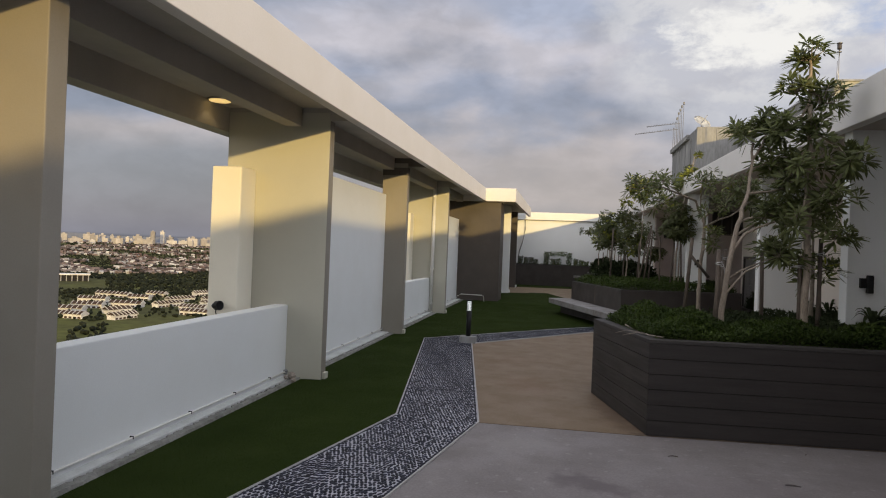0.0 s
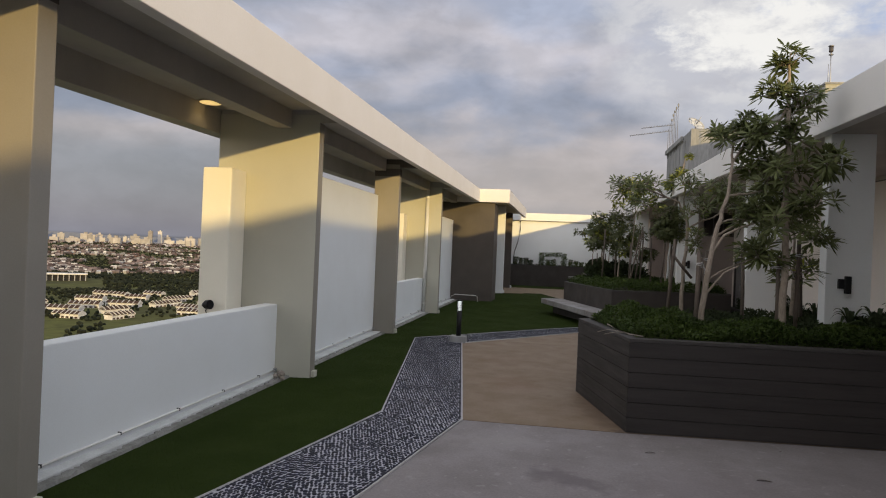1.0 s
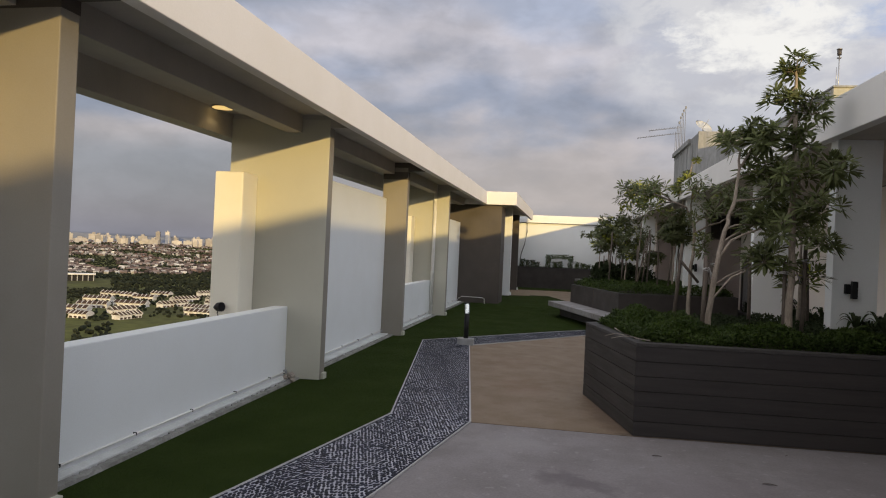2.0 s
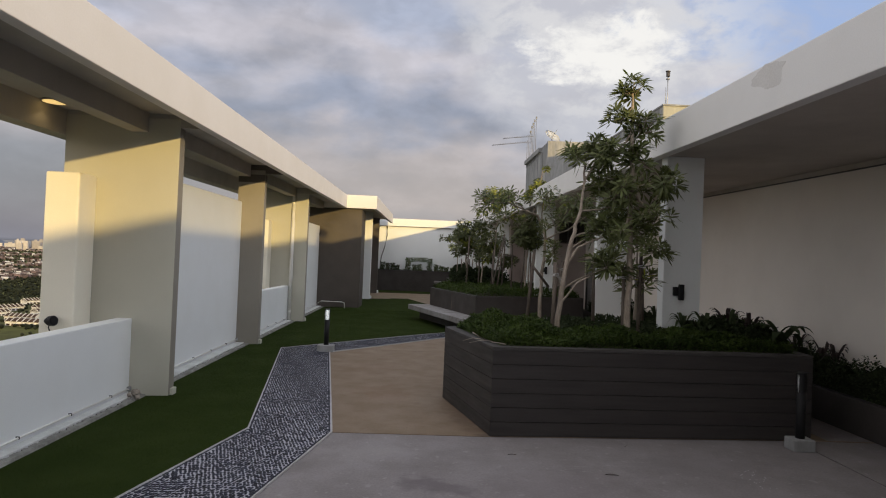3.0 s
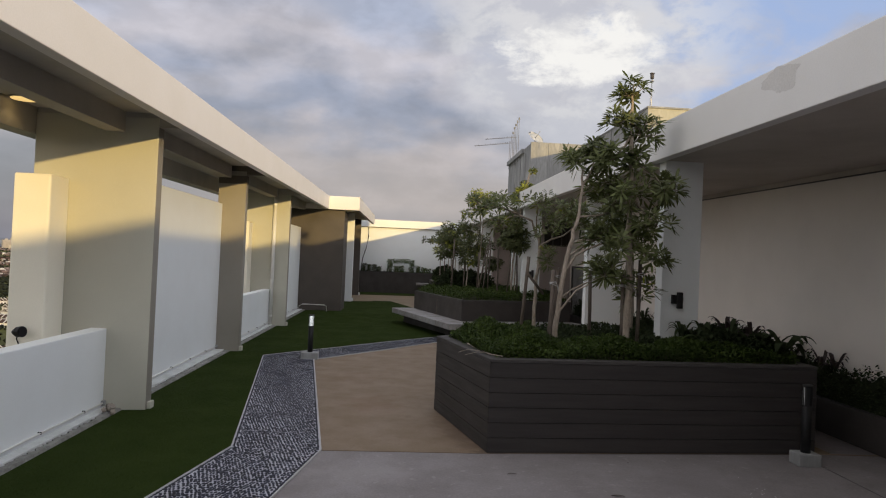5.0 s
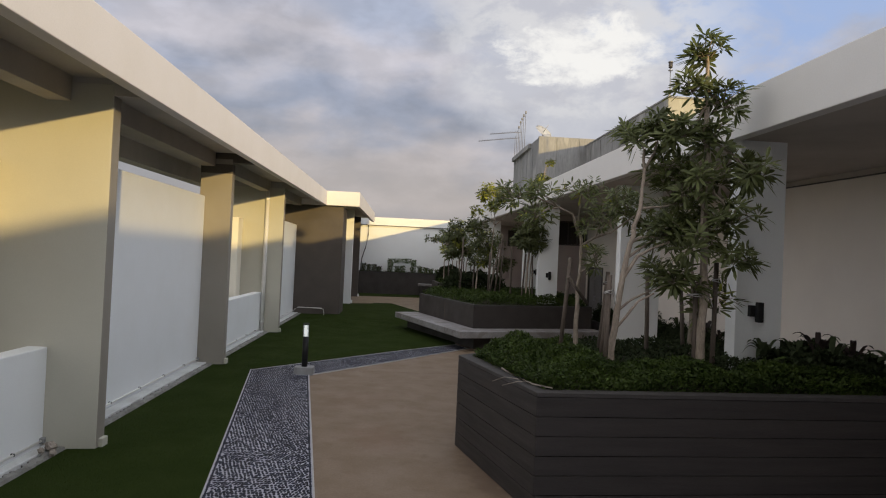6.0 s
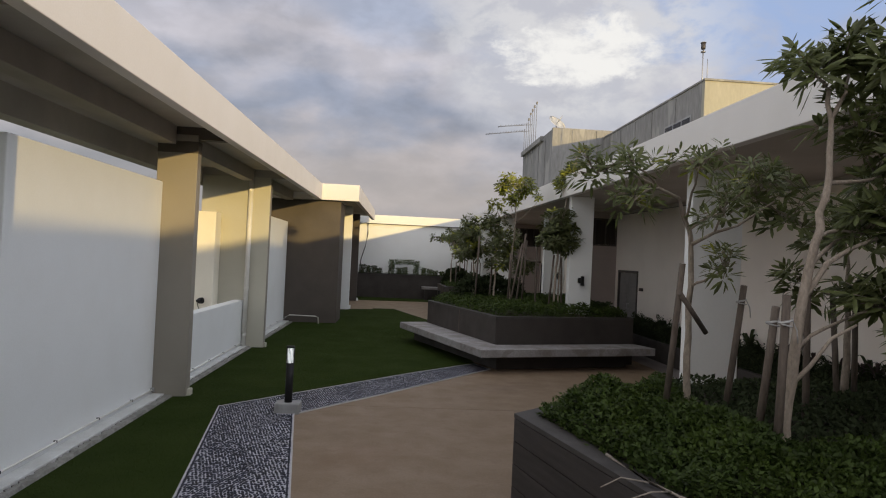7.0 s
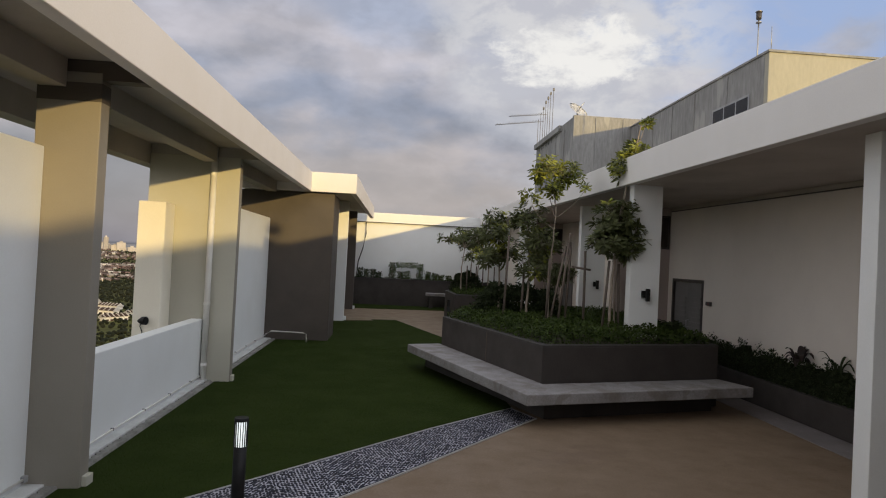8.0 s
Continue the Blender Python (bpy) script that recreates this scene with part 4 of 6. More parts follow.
antenna(42.6, 1.35, 2.3, 0)
antenna(42.0, 1.6, 1.7, 4)
for y, h in ((41.4, 1.75), (40.9, 1.95), (40.4, 2.05), (39.9, 2.15), (39.3, 2.2)):
    antenna(y, h)
dish = holder("satellite_dish", (6.9, 36.4, 8.6), "white satellite dish on the tank house roof", "dish")
bm = B()
rings = []
for i in range(7):
    r = 0.47 * i / 6
    rings.append([bm.verts.new((r * math.cos(a * math.pi / 12), r * math.sin(a * math.pi / 12), 0.45 * r * r)) for a in range(24)] if i else [bm.verts.new((0, 0, 0))])
for k in range(24):
    bm.faces.new((rings[0][0], rings[1][k], rings[1][(k + 1) % 24]))
for u, v in zip(rings[1:], rings[2:]):
    for k in range(24):
        bm.faces.new((u[k], v[k], v[(k + 1) % 24], u[(k + 1) % 24])).smooth = True
bmesh.ops.solidify(bm, geom=bm.faces[:], thickness=0.02)
bmesh.ops.transform(bm, matrix=pose(7.10, 36.4, 9.02) @ Vector((0.40, -0.62, 0.68)).to_track_quat("Z", "Y").to_matrix().to_4x4(), verts=bm.verts[:])
part("reflector", bm, M["dish"], dish)
part("stand", tube(B(), [(7.12, 36.42, 8.45), (7.12, 36.42, 8.85), (7.10, 36.40, 9.00)], 0.04, 8), M["steel"], dish)
part("feed_arm", tube(B(), [(7.12, 36.38, 9.03), (7.36, 36.22, 9.42)], 0.018, 6), M["steel"], dish)

# unseen plain walls close the deck behind the walk and block low southern sky
part("wall_face", box(B(), -5.0, 6.6, -30.2, -30.0, 0, 3.4), M["white_wall"], holder("wall_south", (0, -30, 0), "unseen plain white wall closing the deck", "wall", kind="structure"))
part("wall_face", box(B(), -5.0, 1.0, -12.0, -11.8, 0, 6.5), M["white_wall"], holder("wall_sky_block", (-2, -12, 0), "unseen plain white wall added to block low southern sky", "wall", kind="structure"))

# small marks and scraps
rng = random.Random(9)
patch = [(5.80 + 0.28 * math.cos(a) * (1 + 0.25 * math.sin(3 * a + 1) + rng.uniform(-0.08, 0.08)), 3.80 + 0.12 * math.sin(a) * (1 + 0.2 * math.sin(2 * a) + rng.uniform(-0.08, 0.08))) for a in [k * math.pi / 27 for k in range(54)]]
bm = B()
lo = [bm.verts.new((E_FAS_X - 0.0018, y, z)) for y, z in patch]
hi = [bm.verts.new((E_FAS_X + 0.002, y, z)) for y, z in patch]
bm.faces.new(lo)
for k in range(54):
    bm.faces.new((lo[k], lo[(k + 1) % 54], hi[(k + 1) % 54], hi[k]))
part("render_patch", bm, M["repair"], east, "rough grey repair patch")
lump = holder("mortar_lump", (-3.55, 8.56, -0.05), "lump of brown broken mortar on the kerb", "rubble")
for k, (x, y, r) in enumerate(((-3.56, 8.58, 0.055), (-3.50, 8.50, 0.035), (-3.58, 8.44, 0.03))):
    bm = B()
    bmesh.ops.create_icosphere(bm, subdivisions=2, radius=r, matrix=pose(x, y, 0.03 if k != 1 else -0.012))
    for v in bm.verts:
        v.co += Vector((rng.uniform(-1, 1), rng.uniform(-1, 1), rng.uniform(-1, 1))) * r * 0.22
    part("fragment", bm, M["dead_wood"], lump)

# ---- planters ----


def ring_inset(ring, d):
    """The ring moved inwards by d (the ring runs anticlockwise)."""
    n, out = len(ring), []
    for i in range(n):
        p0, p1, p2 = (Vector(ring[(i + k) % n]) for k in (-1, 0, 1))
        a, b = (p1 - p0).normalized(), (p2 - p1).normalized()
        na, nb = Vector((-a.y, a.x)), Vector((-b.y, b.x))
        m = (na + nb) / max(0.3, 1 + na.dot(nb))
        out.append(tuple(p1 + m * d))
    return out


def planter(ring, height, boards, label, rim=0.16):
    """A planter of walls with a flat rim, soil, and cladding boards, each of its own."""
    cx, cy = sum(p[0] for p in ring) / len(ring), sum(p[1] for p in ring) / len(ring)
    c = holder("planter", (cx, cy, 0), label, "planter", "garden planters")
    inner = ring_inset(ring, 0.03 if boards else 0.0015)
    part("body", prism(B(), inner, 0, height - 0.0325), M["planter_paint"], c)
    part("soil", prism(B(), ring_inset(ring, rim + 0.004), height - 0.030, height - 0.012), M["soil"], c, "dark soil")
    hole = ring_inset(ring, rim)
    bm = B()
    lo, hi = height - 0.031, height
    n = len(ring)
    vs = [[bm.verts.new((x, y, z)) for x, y in r] for r, z in ((ring, lo), (ring, hi), (hole, hi), (hole, lo))]
    for k in range(4):
        for i in range(n):
            bm.faces.new((vs[k][i], vs[k][(i + 1) % n], vs[(k + 1) % 4][(i + 1) % n], vs[(k + 1) % 4][i]))
    part("rim", bm, M["cap"], c, "flat painted rim")
    if boards:
        step = (height - 0.034) / boards
        for i in range(n):
            a, b = Vector((*ring[i], 0)), Vector((*ring[(i + 1) % n], 0))
            way = (b - a).normalized()
            out = Vector((way.y, -way.x, 0))
            m = Matrix.Translation(a) @ Matrix((way, -out, Vector((0, 0, 1)))).transposed().to_4x4()
            for k in range(boards):
                bm = B()
                box(bm, 0.004, (b - a).length - 0.004, -0.0, 0.028, k * step + 0.003, (k + 1) * step - 0.003, 0.0025, m)
                part("board", bm, M["board"], c)
    return c


P1 = [(0.97, 7.14), (4.80, 7.42), (4.90, 10.6), (2.1, 10.6), (0.50, 9.12)]
P2 = [(1.60, 17.32), (4.75, 18.32), (4.9, 23.6), (1.9, 24.0), (0.44, 21.4)]
P3 = [(1.50, 30.4), (3.4, 30.6), (3.4, 37.0), (2.4, 37.0), (1.40, 33.2)]
planter(P1, 1.00, 6, "dark board-clad planter box with groundcover and trees")
second_planter = planter(P2, 1.00, 0, "dark painted planter box with wraparound bench")
planter(P3, 1.00, 0, "dark painted planter box with young trees")

# an upright joint in the second planter's long side
joint_at = Vector((*P2[0], 0)).lerp(Vector((*P2[4], 0)), 0.47)
joint_way = (Vector((*P2[4], 0)) - Vector((*P2[0], 0))).normalized()
m = Matrix.Translation(joint_at) @ Matrix((joint_way, Vector((0, 0, 1)).cross(joint_way), Vector((0, 0, 1)))).transposed().to_4x4()
part("joint_cover", box(B(), -0.011, 0.011, -0.0005, 0.005, 0.46, 0.965, 0, m), M["stake"], second_planter, "pale upright joint strip")

# the bench round the second planter: thick slab on a recessed plinth
seat_out = [(1.22, 16.45), (4.98, 17.62), (4.76, 18.30), (1.62, 17.29), (0.40, 21.42), (-0.26, 21.10)]
bench = holder("planter_bench", (1.3, 17.0, 0), "cantilevered cast concrete bench along the planter", "bench")
part("seat", prism(B(), seat_out, 0.30, 0.45, 0.012), M["bench"], bench)
part("plinth", prism(B(), [(1.60, 17.05), (4.5, 17.98), (4.45, 18.20), (1.63, 17.28), (0.38, 21.3), (0.12, 21.2)], 0.0, 0.296), M["planter_paint"], bench, "dark recessed plinth")


def bollard(x, y, lit=True, half=0.16):
    c = holder("bollard_light", (x, y, 0), "black bollard lamp on a concrete foot" + (", glowing white head" if lit else ", unlit"), "lamp", "bollard lights")
    part("foot", box(B(), x - half, x + half, y - half * 0.8, y + half * 0.8, -0.005, 0.13, 0.012), M["tower"], c, "square cast concrete foot")
    part("post", tube(B(), [(x, y, 0.125), (x, y, 0.64)], 0.050, 20), M["black"], c)
    lens = part("lens", tube(B(), [(x, y, 0.641), (x, y, 0.835)], 0.046, 20), M["lens" if lit else "dim_lens"], c, "glowing white lens" if lit else "clear lens")
    # upright black slats over the open side, a shield over the rest
    for k in range(8):
        a = radians(-168 + k * 21.5)
        m = pose(x, y, 0, 0, 0, math.degrees(a))
        part("slat", box(B(), 0.0462, 0.053, -0.003, 0.003, 0.638, 0.838, 0, m), M["black"], lens)
    arc = [radians((-12 if lit else -148) + k * (190 if lit else 320) / 14) for k in range(15)]
    bm = B()
    prism(bm, [(x + 0.054 * math.cos(a), y + 0.054 * math.sin(a)) for a in arc] + [(x + 0.0475 * math.cos(a), y + 0.0475 * math.sin(a)) for a in arc[::-1]], 0.638, 0.838)
    part("back_shield", bm, M["black"], c)
    part("cap", tube(B(), [(x, y, 0.836), (x, y, 0.862)], 0.054, 20), M["black"], c)
    return c


bollard(-1.73, 13.13)
bollard(4.43, 7.02, False, 0.125)
bollard(1.25, 29.6, False)

# ---- plants ----


def leaf_rows(rng, centre, axis, count, length, width, spread, droop=0.25):
    """Long leaves that stand out round a shoot's tip, as corners and faces."""
    vs, fs = [], []
    axis = Vector(axis).normalized()
    a = axis.orthogonal().normalized()
    b = axis.cross(a)
    for k in range(count):
        t = k * 2.399 + rng.uniform(-0.3, 0.3)
        side = math.cos(t) * a + math.sin(t) * b
        lift = rng.uniform(-0.25, 1.0)
        way = (side * spread + axis * lift).normalized()
        ln = length * rng.uniform(0.65, 1.15)
        cross = way.cross(axis)
        cross = cross.normalized() if cross.length > 1e-4 else a
        cross = (cross + 0.35 * rng.uniform(-1, 1) * axis).normalized()
        base = Vector(centre) + way * 0.02 + axis * rng.uniform(-0.05, 0.02)
        w = width * rng.uniform(0.8, 1.2)
        fold = way.cross(cross) * w * 0.25
        near, far, tip = (base + way * ln * u + Vector((0, 0, -droop * ln * v)) for u, v in ((0.40, 0.05), (0.74, 0.28), (1.0, 0.6)))
        i = len(vs)
        vs += [base, near - cross * w * 0.85 + fold * 0.8, near, near + cross * w * 0.85 + fold * 0.8, far - cross * w * 0.85 + fold, far, far + cross * w * 0.85 + fold, tip]
        fs += [(i, i + 2, i + 1), (i, i + 3, i + 2), (i + 1, i + 2, i + 5, i + 4), (i + 2, i + 3, i + 6, i + 5), (i + 4, i + 5, i + 7), (i + 5, i + 6, i + 7)]
    return vs, fs


def limb(bm, a, b, r0, r1, rng, bend=0.16, n=7):
    a, b = Vector(a), Vector(b)
    off = Vector((rng.uniform(-1, 1), rng.uniform(-1, 1), rng.uniform(-0.3, 0.6))) * bend * (b - a).length
    pts = [a.lerp(b, i / n) + off * math.sin(math.pi * i / n) + Vector((rng.uniform(-1, 1), rng.uniform(-1, 1), 0)) * 0.012 for i in range(n + 1)]
    pts[0], pts[-1] = a, b
    tube(bm, pts, r0, 7, r1)
    return pts


def tree(trunk, clumps, seed, label, radius=0.03, leaf=0.17, leaf_width=0.020, mats=("leaf", "leaf_new"), per_shoot=11, young=0.12, young_top=0.25, forks=()):
    """trunk: points from the soil up. clumps: (centre, size, shoots, height on the trunk 0..1 from which its limb leaves)."""
    rng = random.Random(seed)
    c = holder("tree", trunk[0], label, "tree", "planter trees")
    bm = B()
    pts = []
    for p, q in zip(trunk, trunk[1:]):
        for k in range(5):
            pts.append(Vector(p).lerp(Vector(q), k / 5) + Vector((rng.uniform(-1, 1), rng.uniform(-1, 1), 0)) * 0.010)
    pts.append(Vector(trunk[-1]))
    pts[0].z -= 0.12
    tube(bm, pts, radius, 9, radius * 0.35)
    part("trunk", bm, M["bark"], c)
    for points, r0, r1 in forks:
        line = [Vector(p).lerp(Vector(q), k / 3) for p, q in zip(points, points[1:]) for k in range(3)] + [Vector(points[-1])]
        part("limb", tube(B(), line, r0, 8, r1), M["bark"], c)
    twigs = B()
    lv, lf, nv, nf = [], [], [], []
    for centre, size, shoots, frac in clumps:
        root = pts[min(len(pts) - 1, int(frac * (len(pts) - 1)))]
        centre, size = Vector(centre), Vector(size)
        bm = B()
        limb(bm, root, centre - Vector((0, 0, size.z * 0.35)), radius * 0.40, radius * 0.18, rng)
        part("limb", bm, M["bark"], c)
        for s in range(max(3, round(shoots * 0.8))):
            while True:
                d = Vector((rng.uniform(-1, 1), rng.uniform(-1, 1), rng.uniform(-1, 1)))
                if 0.25 < d.length < 1:
                    break
            tip = centre + Vector((d.x * size.x, d.y * size.y, d.z * size.z))
            start = centre.lerp(tip, 0.25) - Vector((0, 0, size.z * 0.35))
            tube(twigs, [start, start.lerp(tip, 0.5) + Vector((0, 0, 0.02)), tip], radius * 0.16, 4, radius * 0.08)
            axis = (tip - start).normalized() + Vector((0, 0, 0.8))
            vs, fs = leaf_rows(rng, tip, axis, per_shoot, leaf, leaf_width, 1.0)
            fresh = rng.random() < young + (young_top if d.z > 0.6 else 0)
            tv, tf = (nv, nf) if fresh else (lv, lf)
            i = len(tv)
            tv += vs
            tf += [tuple(x + i for x in f) for f in fs]
    part("twig_spray", twigs, M["bark"], c, kind="stuff")
    raw_part("crown", [tuple(v) for v in lv], lf, M[mats[0]], c, kind="stuff")
    if nv:
        raw_part("new_growth", [tuple(v) for v in nv], nf, M[mats[1]], c, "fresh yellow-green leaves", kind="stuff")
    return c


def stake(base, top, r=0.025):
    c = holder("timber_stake", base, "weathered timber tree stake in the planter soil", "stake", "tree stakes")
    b, t = Vector(base), Vector(top)
    b.z -= 0.15
    part("pole", tube(B(), [b, b.lerp(t, 0.5) + Vector((0.004, 0.003, 0)), t], r, 9, r * 0.92), M["stake"], c)
    return c


def tie(a, b):
    """A crosswise timber lashed between stakes, with a wire."""
    c = holder("stake_tie", a, "short timber tie lashed to a stake", "stake")
    part("bar", tube(B(), [a, b], 0.019, 8), M["stake"], c)
    return c


def cover(name, ring, z, height, count, leaf, seed, label, mat="hedge", lumps=2.2, edge_drop=0.5, core=False):
    """A thick low mass of small leaves over a ring of (x, y)."""
    rng = random.Random(seed)
    xs, ys = [p[0] for p in ring], [p[1] for p in ring]

    def inside(x, y):
        hit, n = False, len(ring)
        for i in range(n):
            (x1, y1), (x2, y2) = ring[i], ring[(i + 1) % n]
            if (y1 > y) != (y2 > y) and x < (x2 - x1) * (y - y1) / (y2 - y1) + x1:
                hit = not hit
        return hit

    def rim_distance(x, y):
        best, p, n = 9.0, Vector((x, y)), len(ring)
        for i in range(n):
            a, b = Vector(ring[i]), Vector(ring[(i + 1) % n])
            t = max(0, min(1, (p - a).dot(b - a) / (b - a).length_squared))
            best = min(best, (p - a - (b - a) * t).length)
        return best

    def top(x, y):
        e = min(1.0, rim_distance(x, y) / 0.22)
        h = 0.62 + 0.38 * (noise.noise(Vector((x * lumps, y * lumps, seed))) + 0.5 * noise.noise(Vector((x * lumps * 2.7, y * lumps * 2.7, seed + 3.3))))
        return z + height * h * (1 - edge_drop * (1 - math.sqrt(max(0, 1 - (1 - e) ** 2))))

    verts, faces = [], []
    made = 0
    while made < count:
        x, y = rng.uniform(min(xs), max(xs)), rng.uniform(min(ys), max(ys))
        if not inside(x, y):
            continue
        made += 1
        d = rim_distance(x, y)
        t = top(x, y)
        deep = rng.random() ** (2.2 if d > 0.15 else 0.9)
        p = Vector((x, y, t - deep * (0.16 if d > 0.15 else (t - z))))
        way = Vector((rng.uniform(-1, 1), rng.uniform(-1, 1), rng.uniform(-0.1, 0.9))).normalized()
        cross = way.cross(Vector((rng.uniform(-1, 1), rng.uniform(-1, 1), 1.4))).normalized()
        ln, w = leaf * rng.uniform(0.6, 1.3), leaf * rng.uniform(0.22, 0.38)
        i = len(verts)
        verts += [tuple(p), tuple(p + way * ln * 0.5 - cross * w), tuple(p + way * ln), tuple(p + way * ln * 0.5 + cross * w)]
        faces += [(i, i + 1, i + 2), (i, i + 2, i + 3)]
    if core:
        x0, x1, y0, y1 = min(xs) + 0.05, max(xs) - 0.01, min(ys), max(ys)
        n = int((y1 - y0) / 0.12)
        first = len(verts)
        for i in range(n + 1):
            yy = y0 + (y1 - y0) * i / n
            h = top((x0 + x1) / 2, yy) - 0.07
            verts += [(x0, yy, z), (x0 + 0.02, yy, h - 0.08), ((x0 + x1) / 2, yy, h), (x1, yy, h)]
        for i in range(n):
            k = first + i * 4
            faces += [(k + j, k + j + 1, k + j + 5, k + j + 4) for j in range(3)]
    ob = raw_part(name, verts, faces, M[mat], None)
    return tagged(ob, label, "plants", kind="stuff")


cover("groundcover", [(1.05, 7.29), (4.66, 7.55), (4.68, 8.15), (2.25, 8.05), (1.75, 8.7), (2.0, 9.5), (2.0, 10.3), (0.66, 9.08)], 0.96, 0.325, 50000, 0.036, 3, "dense green groundcover hedge along the planter edge", edge_drop=0.35)
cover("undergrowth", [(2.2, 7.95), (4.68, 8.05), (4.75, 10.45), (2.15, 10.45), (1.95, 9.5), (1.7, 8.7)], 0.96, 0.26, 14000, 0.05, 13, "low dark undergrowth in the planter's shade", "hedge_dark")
cover("groundcover", ring_inset(P2, 0.10), 0.95, 0.36, 40000, 0.055, 4, "dense green groundcover hedge filling the planter")
cover("leafy_shrub", [(1.0, 21.3), (2.7, 20.9), (3.3, 23.2), (1.8, 23.6)], 1.0, 0.85, 9000, 0.085, 15, "dark leafy shrubs behind the young trees", "hedge_dark", 2.2, 0.6)
cover("groundcover", ring_inset(P3, 0.14), 0.95, 0.28, 6000, 0.075, 5, "green groundcover filling the far planter")
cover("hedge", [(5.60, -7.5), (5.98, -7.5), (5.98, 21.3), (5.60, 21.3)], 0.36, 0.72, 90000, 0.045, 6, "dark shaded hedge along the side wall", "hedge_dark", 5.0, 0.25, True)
cover("hedge", [(-2.4, 37.8), (4.2, 37.8), (4.2, 38.4), (-2.4, 38.4)], 1.15, 0.12, 2000, 0.07, 7, "clipped hedge along the far wall", "hedge_dark", 1.3)



def trained_shrub(name, boxes, leaf, seed, label, mat="hedge"):
    """A shrub clipped to boxes (x0, x1, y0, y1, z0, z1), of many small leaves on a few stems."""
    rng = random.Random(seed)
    b0 = boxes[0]
    c = holder(name, ((b0[0] + b0[1]) / 2, (b0[2] + b0[3]) / 2, b0[4]), label, "shrub", "far wall shrubs")
    verts, faces = [], []
    for x0, x1, y0, y1, z0, z1 in boxes:
        n = int(120 + 5200 * (x1 - x0) * (y1 - y0) * (z1 - z0) / (leaf / 0.07) ** 2)
        for k in range(n):
            p = Vector((rng.uniform(x0, x1), rng.uniform(y0, y1), rng.uniform(z0, z1)))
            way = Vector((rng.uniform(-1, 1), rng.uniform(-1, 1), rng.uniform(-0.4, 1))).normalized()
            cross = way.orthogonal().normalized()
            i = len(verts)
            verts += [tuple(p), tuple(p + way * leaf * 0.5 - cross * leaf * 0.3), tuple(p + way * leaf), tuple(p + way * leaf * 0.5 + cross * leaf * 0.3)]
            faces += [(i, i + 1, i + 2), (i, i + 2, i + 3)]
    raw_part("foliage", verts, faces, M[mat], c, kind="stuff")
    part("stem", tube(B(), [((b0[0] + b0[1]) / 2, (b0[2] + b0[3]) / 2, 1.1), ((b0[0] + b0[1]) / 2, (b0[2] + b0[3]) / 2, b0[5] - 0.05)], 0.02, 6), M["bark"], c)
    return c


trained_shrub("arched_shrub", [(-0.82, -0.55, 38.0, 38.3, 1.16, 1.9), (-0.55, 0.45, 38.05, 38.3, 1.70, 1.95), (0.45, 0.72, 38.0, 38.3, 1.16, 1.9)], 0.08, 51, "shrub trained into a low arch on the far wall")
for k, (x, h) in enumerate(((-2.15, 0.42), (-1.85, 0.34), (-1.55, 0.36), (-1.3, 0.26), (-0.3, 0.30), (0.0, 0.34), (0.95, 0.36), (1.25, 0.30), (1.55, 0.24), (1.9, 0.22))):
    trained_shrub("small_shrub", [(x - 0.13, x + 0.13, 37.85, 38.1, 1.16, 1.21 + h)], 0.08, 52 + k, "small upright shrub in the far planter", "hedge_dark" if k < 4 else "hedge")

T_LABEL = "slender young tree with long narrow leaves in the planter"
tree([(1.86, 9.32, 1.0), (1.90, 9.40, 1.7), (1.96, 9.56, 2.36), (1.82, 9.5, 2.66), (1.36, 9.36, 2.82)],
     [((1.05, 9.2, 2.84), (0.25, 0.28, 0.13), 24, 1.0), ((1.36, 9.3, 2.92), (0.20, 0.25, 0.12), 13, 0.85), ((1.30, 9.1, 2.60), (0.28, 0.25, 0.10), 12, 0.85), ((1.84, 9.2, 2.92), (0.25, 0.28, 0.12), 18, 0.62),
      ((1.98, 9.1, 2.58), (0.22, 0.28, 0.16), 14, 0.55), ((2.24, 9.1, 2.82), (0.24, 0.25, 0.12), 17, 0.58), ((1.98, 9.0, 2.16), (0.16, 0.16, 0.14), 13, 0.38)],
     11, T_LABEL, 0.030, 0.115, 0.0125, per_shoot=12, young=0.04, young_top=0.08,
     forks=(([(1.95, 9.52, 2.30), (2.10, 9.45, 2.40), (2.26, 9.4, 2.46), (2.48, 9.25, 2.66)], 0.015, 0.007), ([(2.10, 9.45, 2.40), (2.14, 9.40, 2.58), (2.12, 9.30, 2.78)], 0.010, 0.006)))
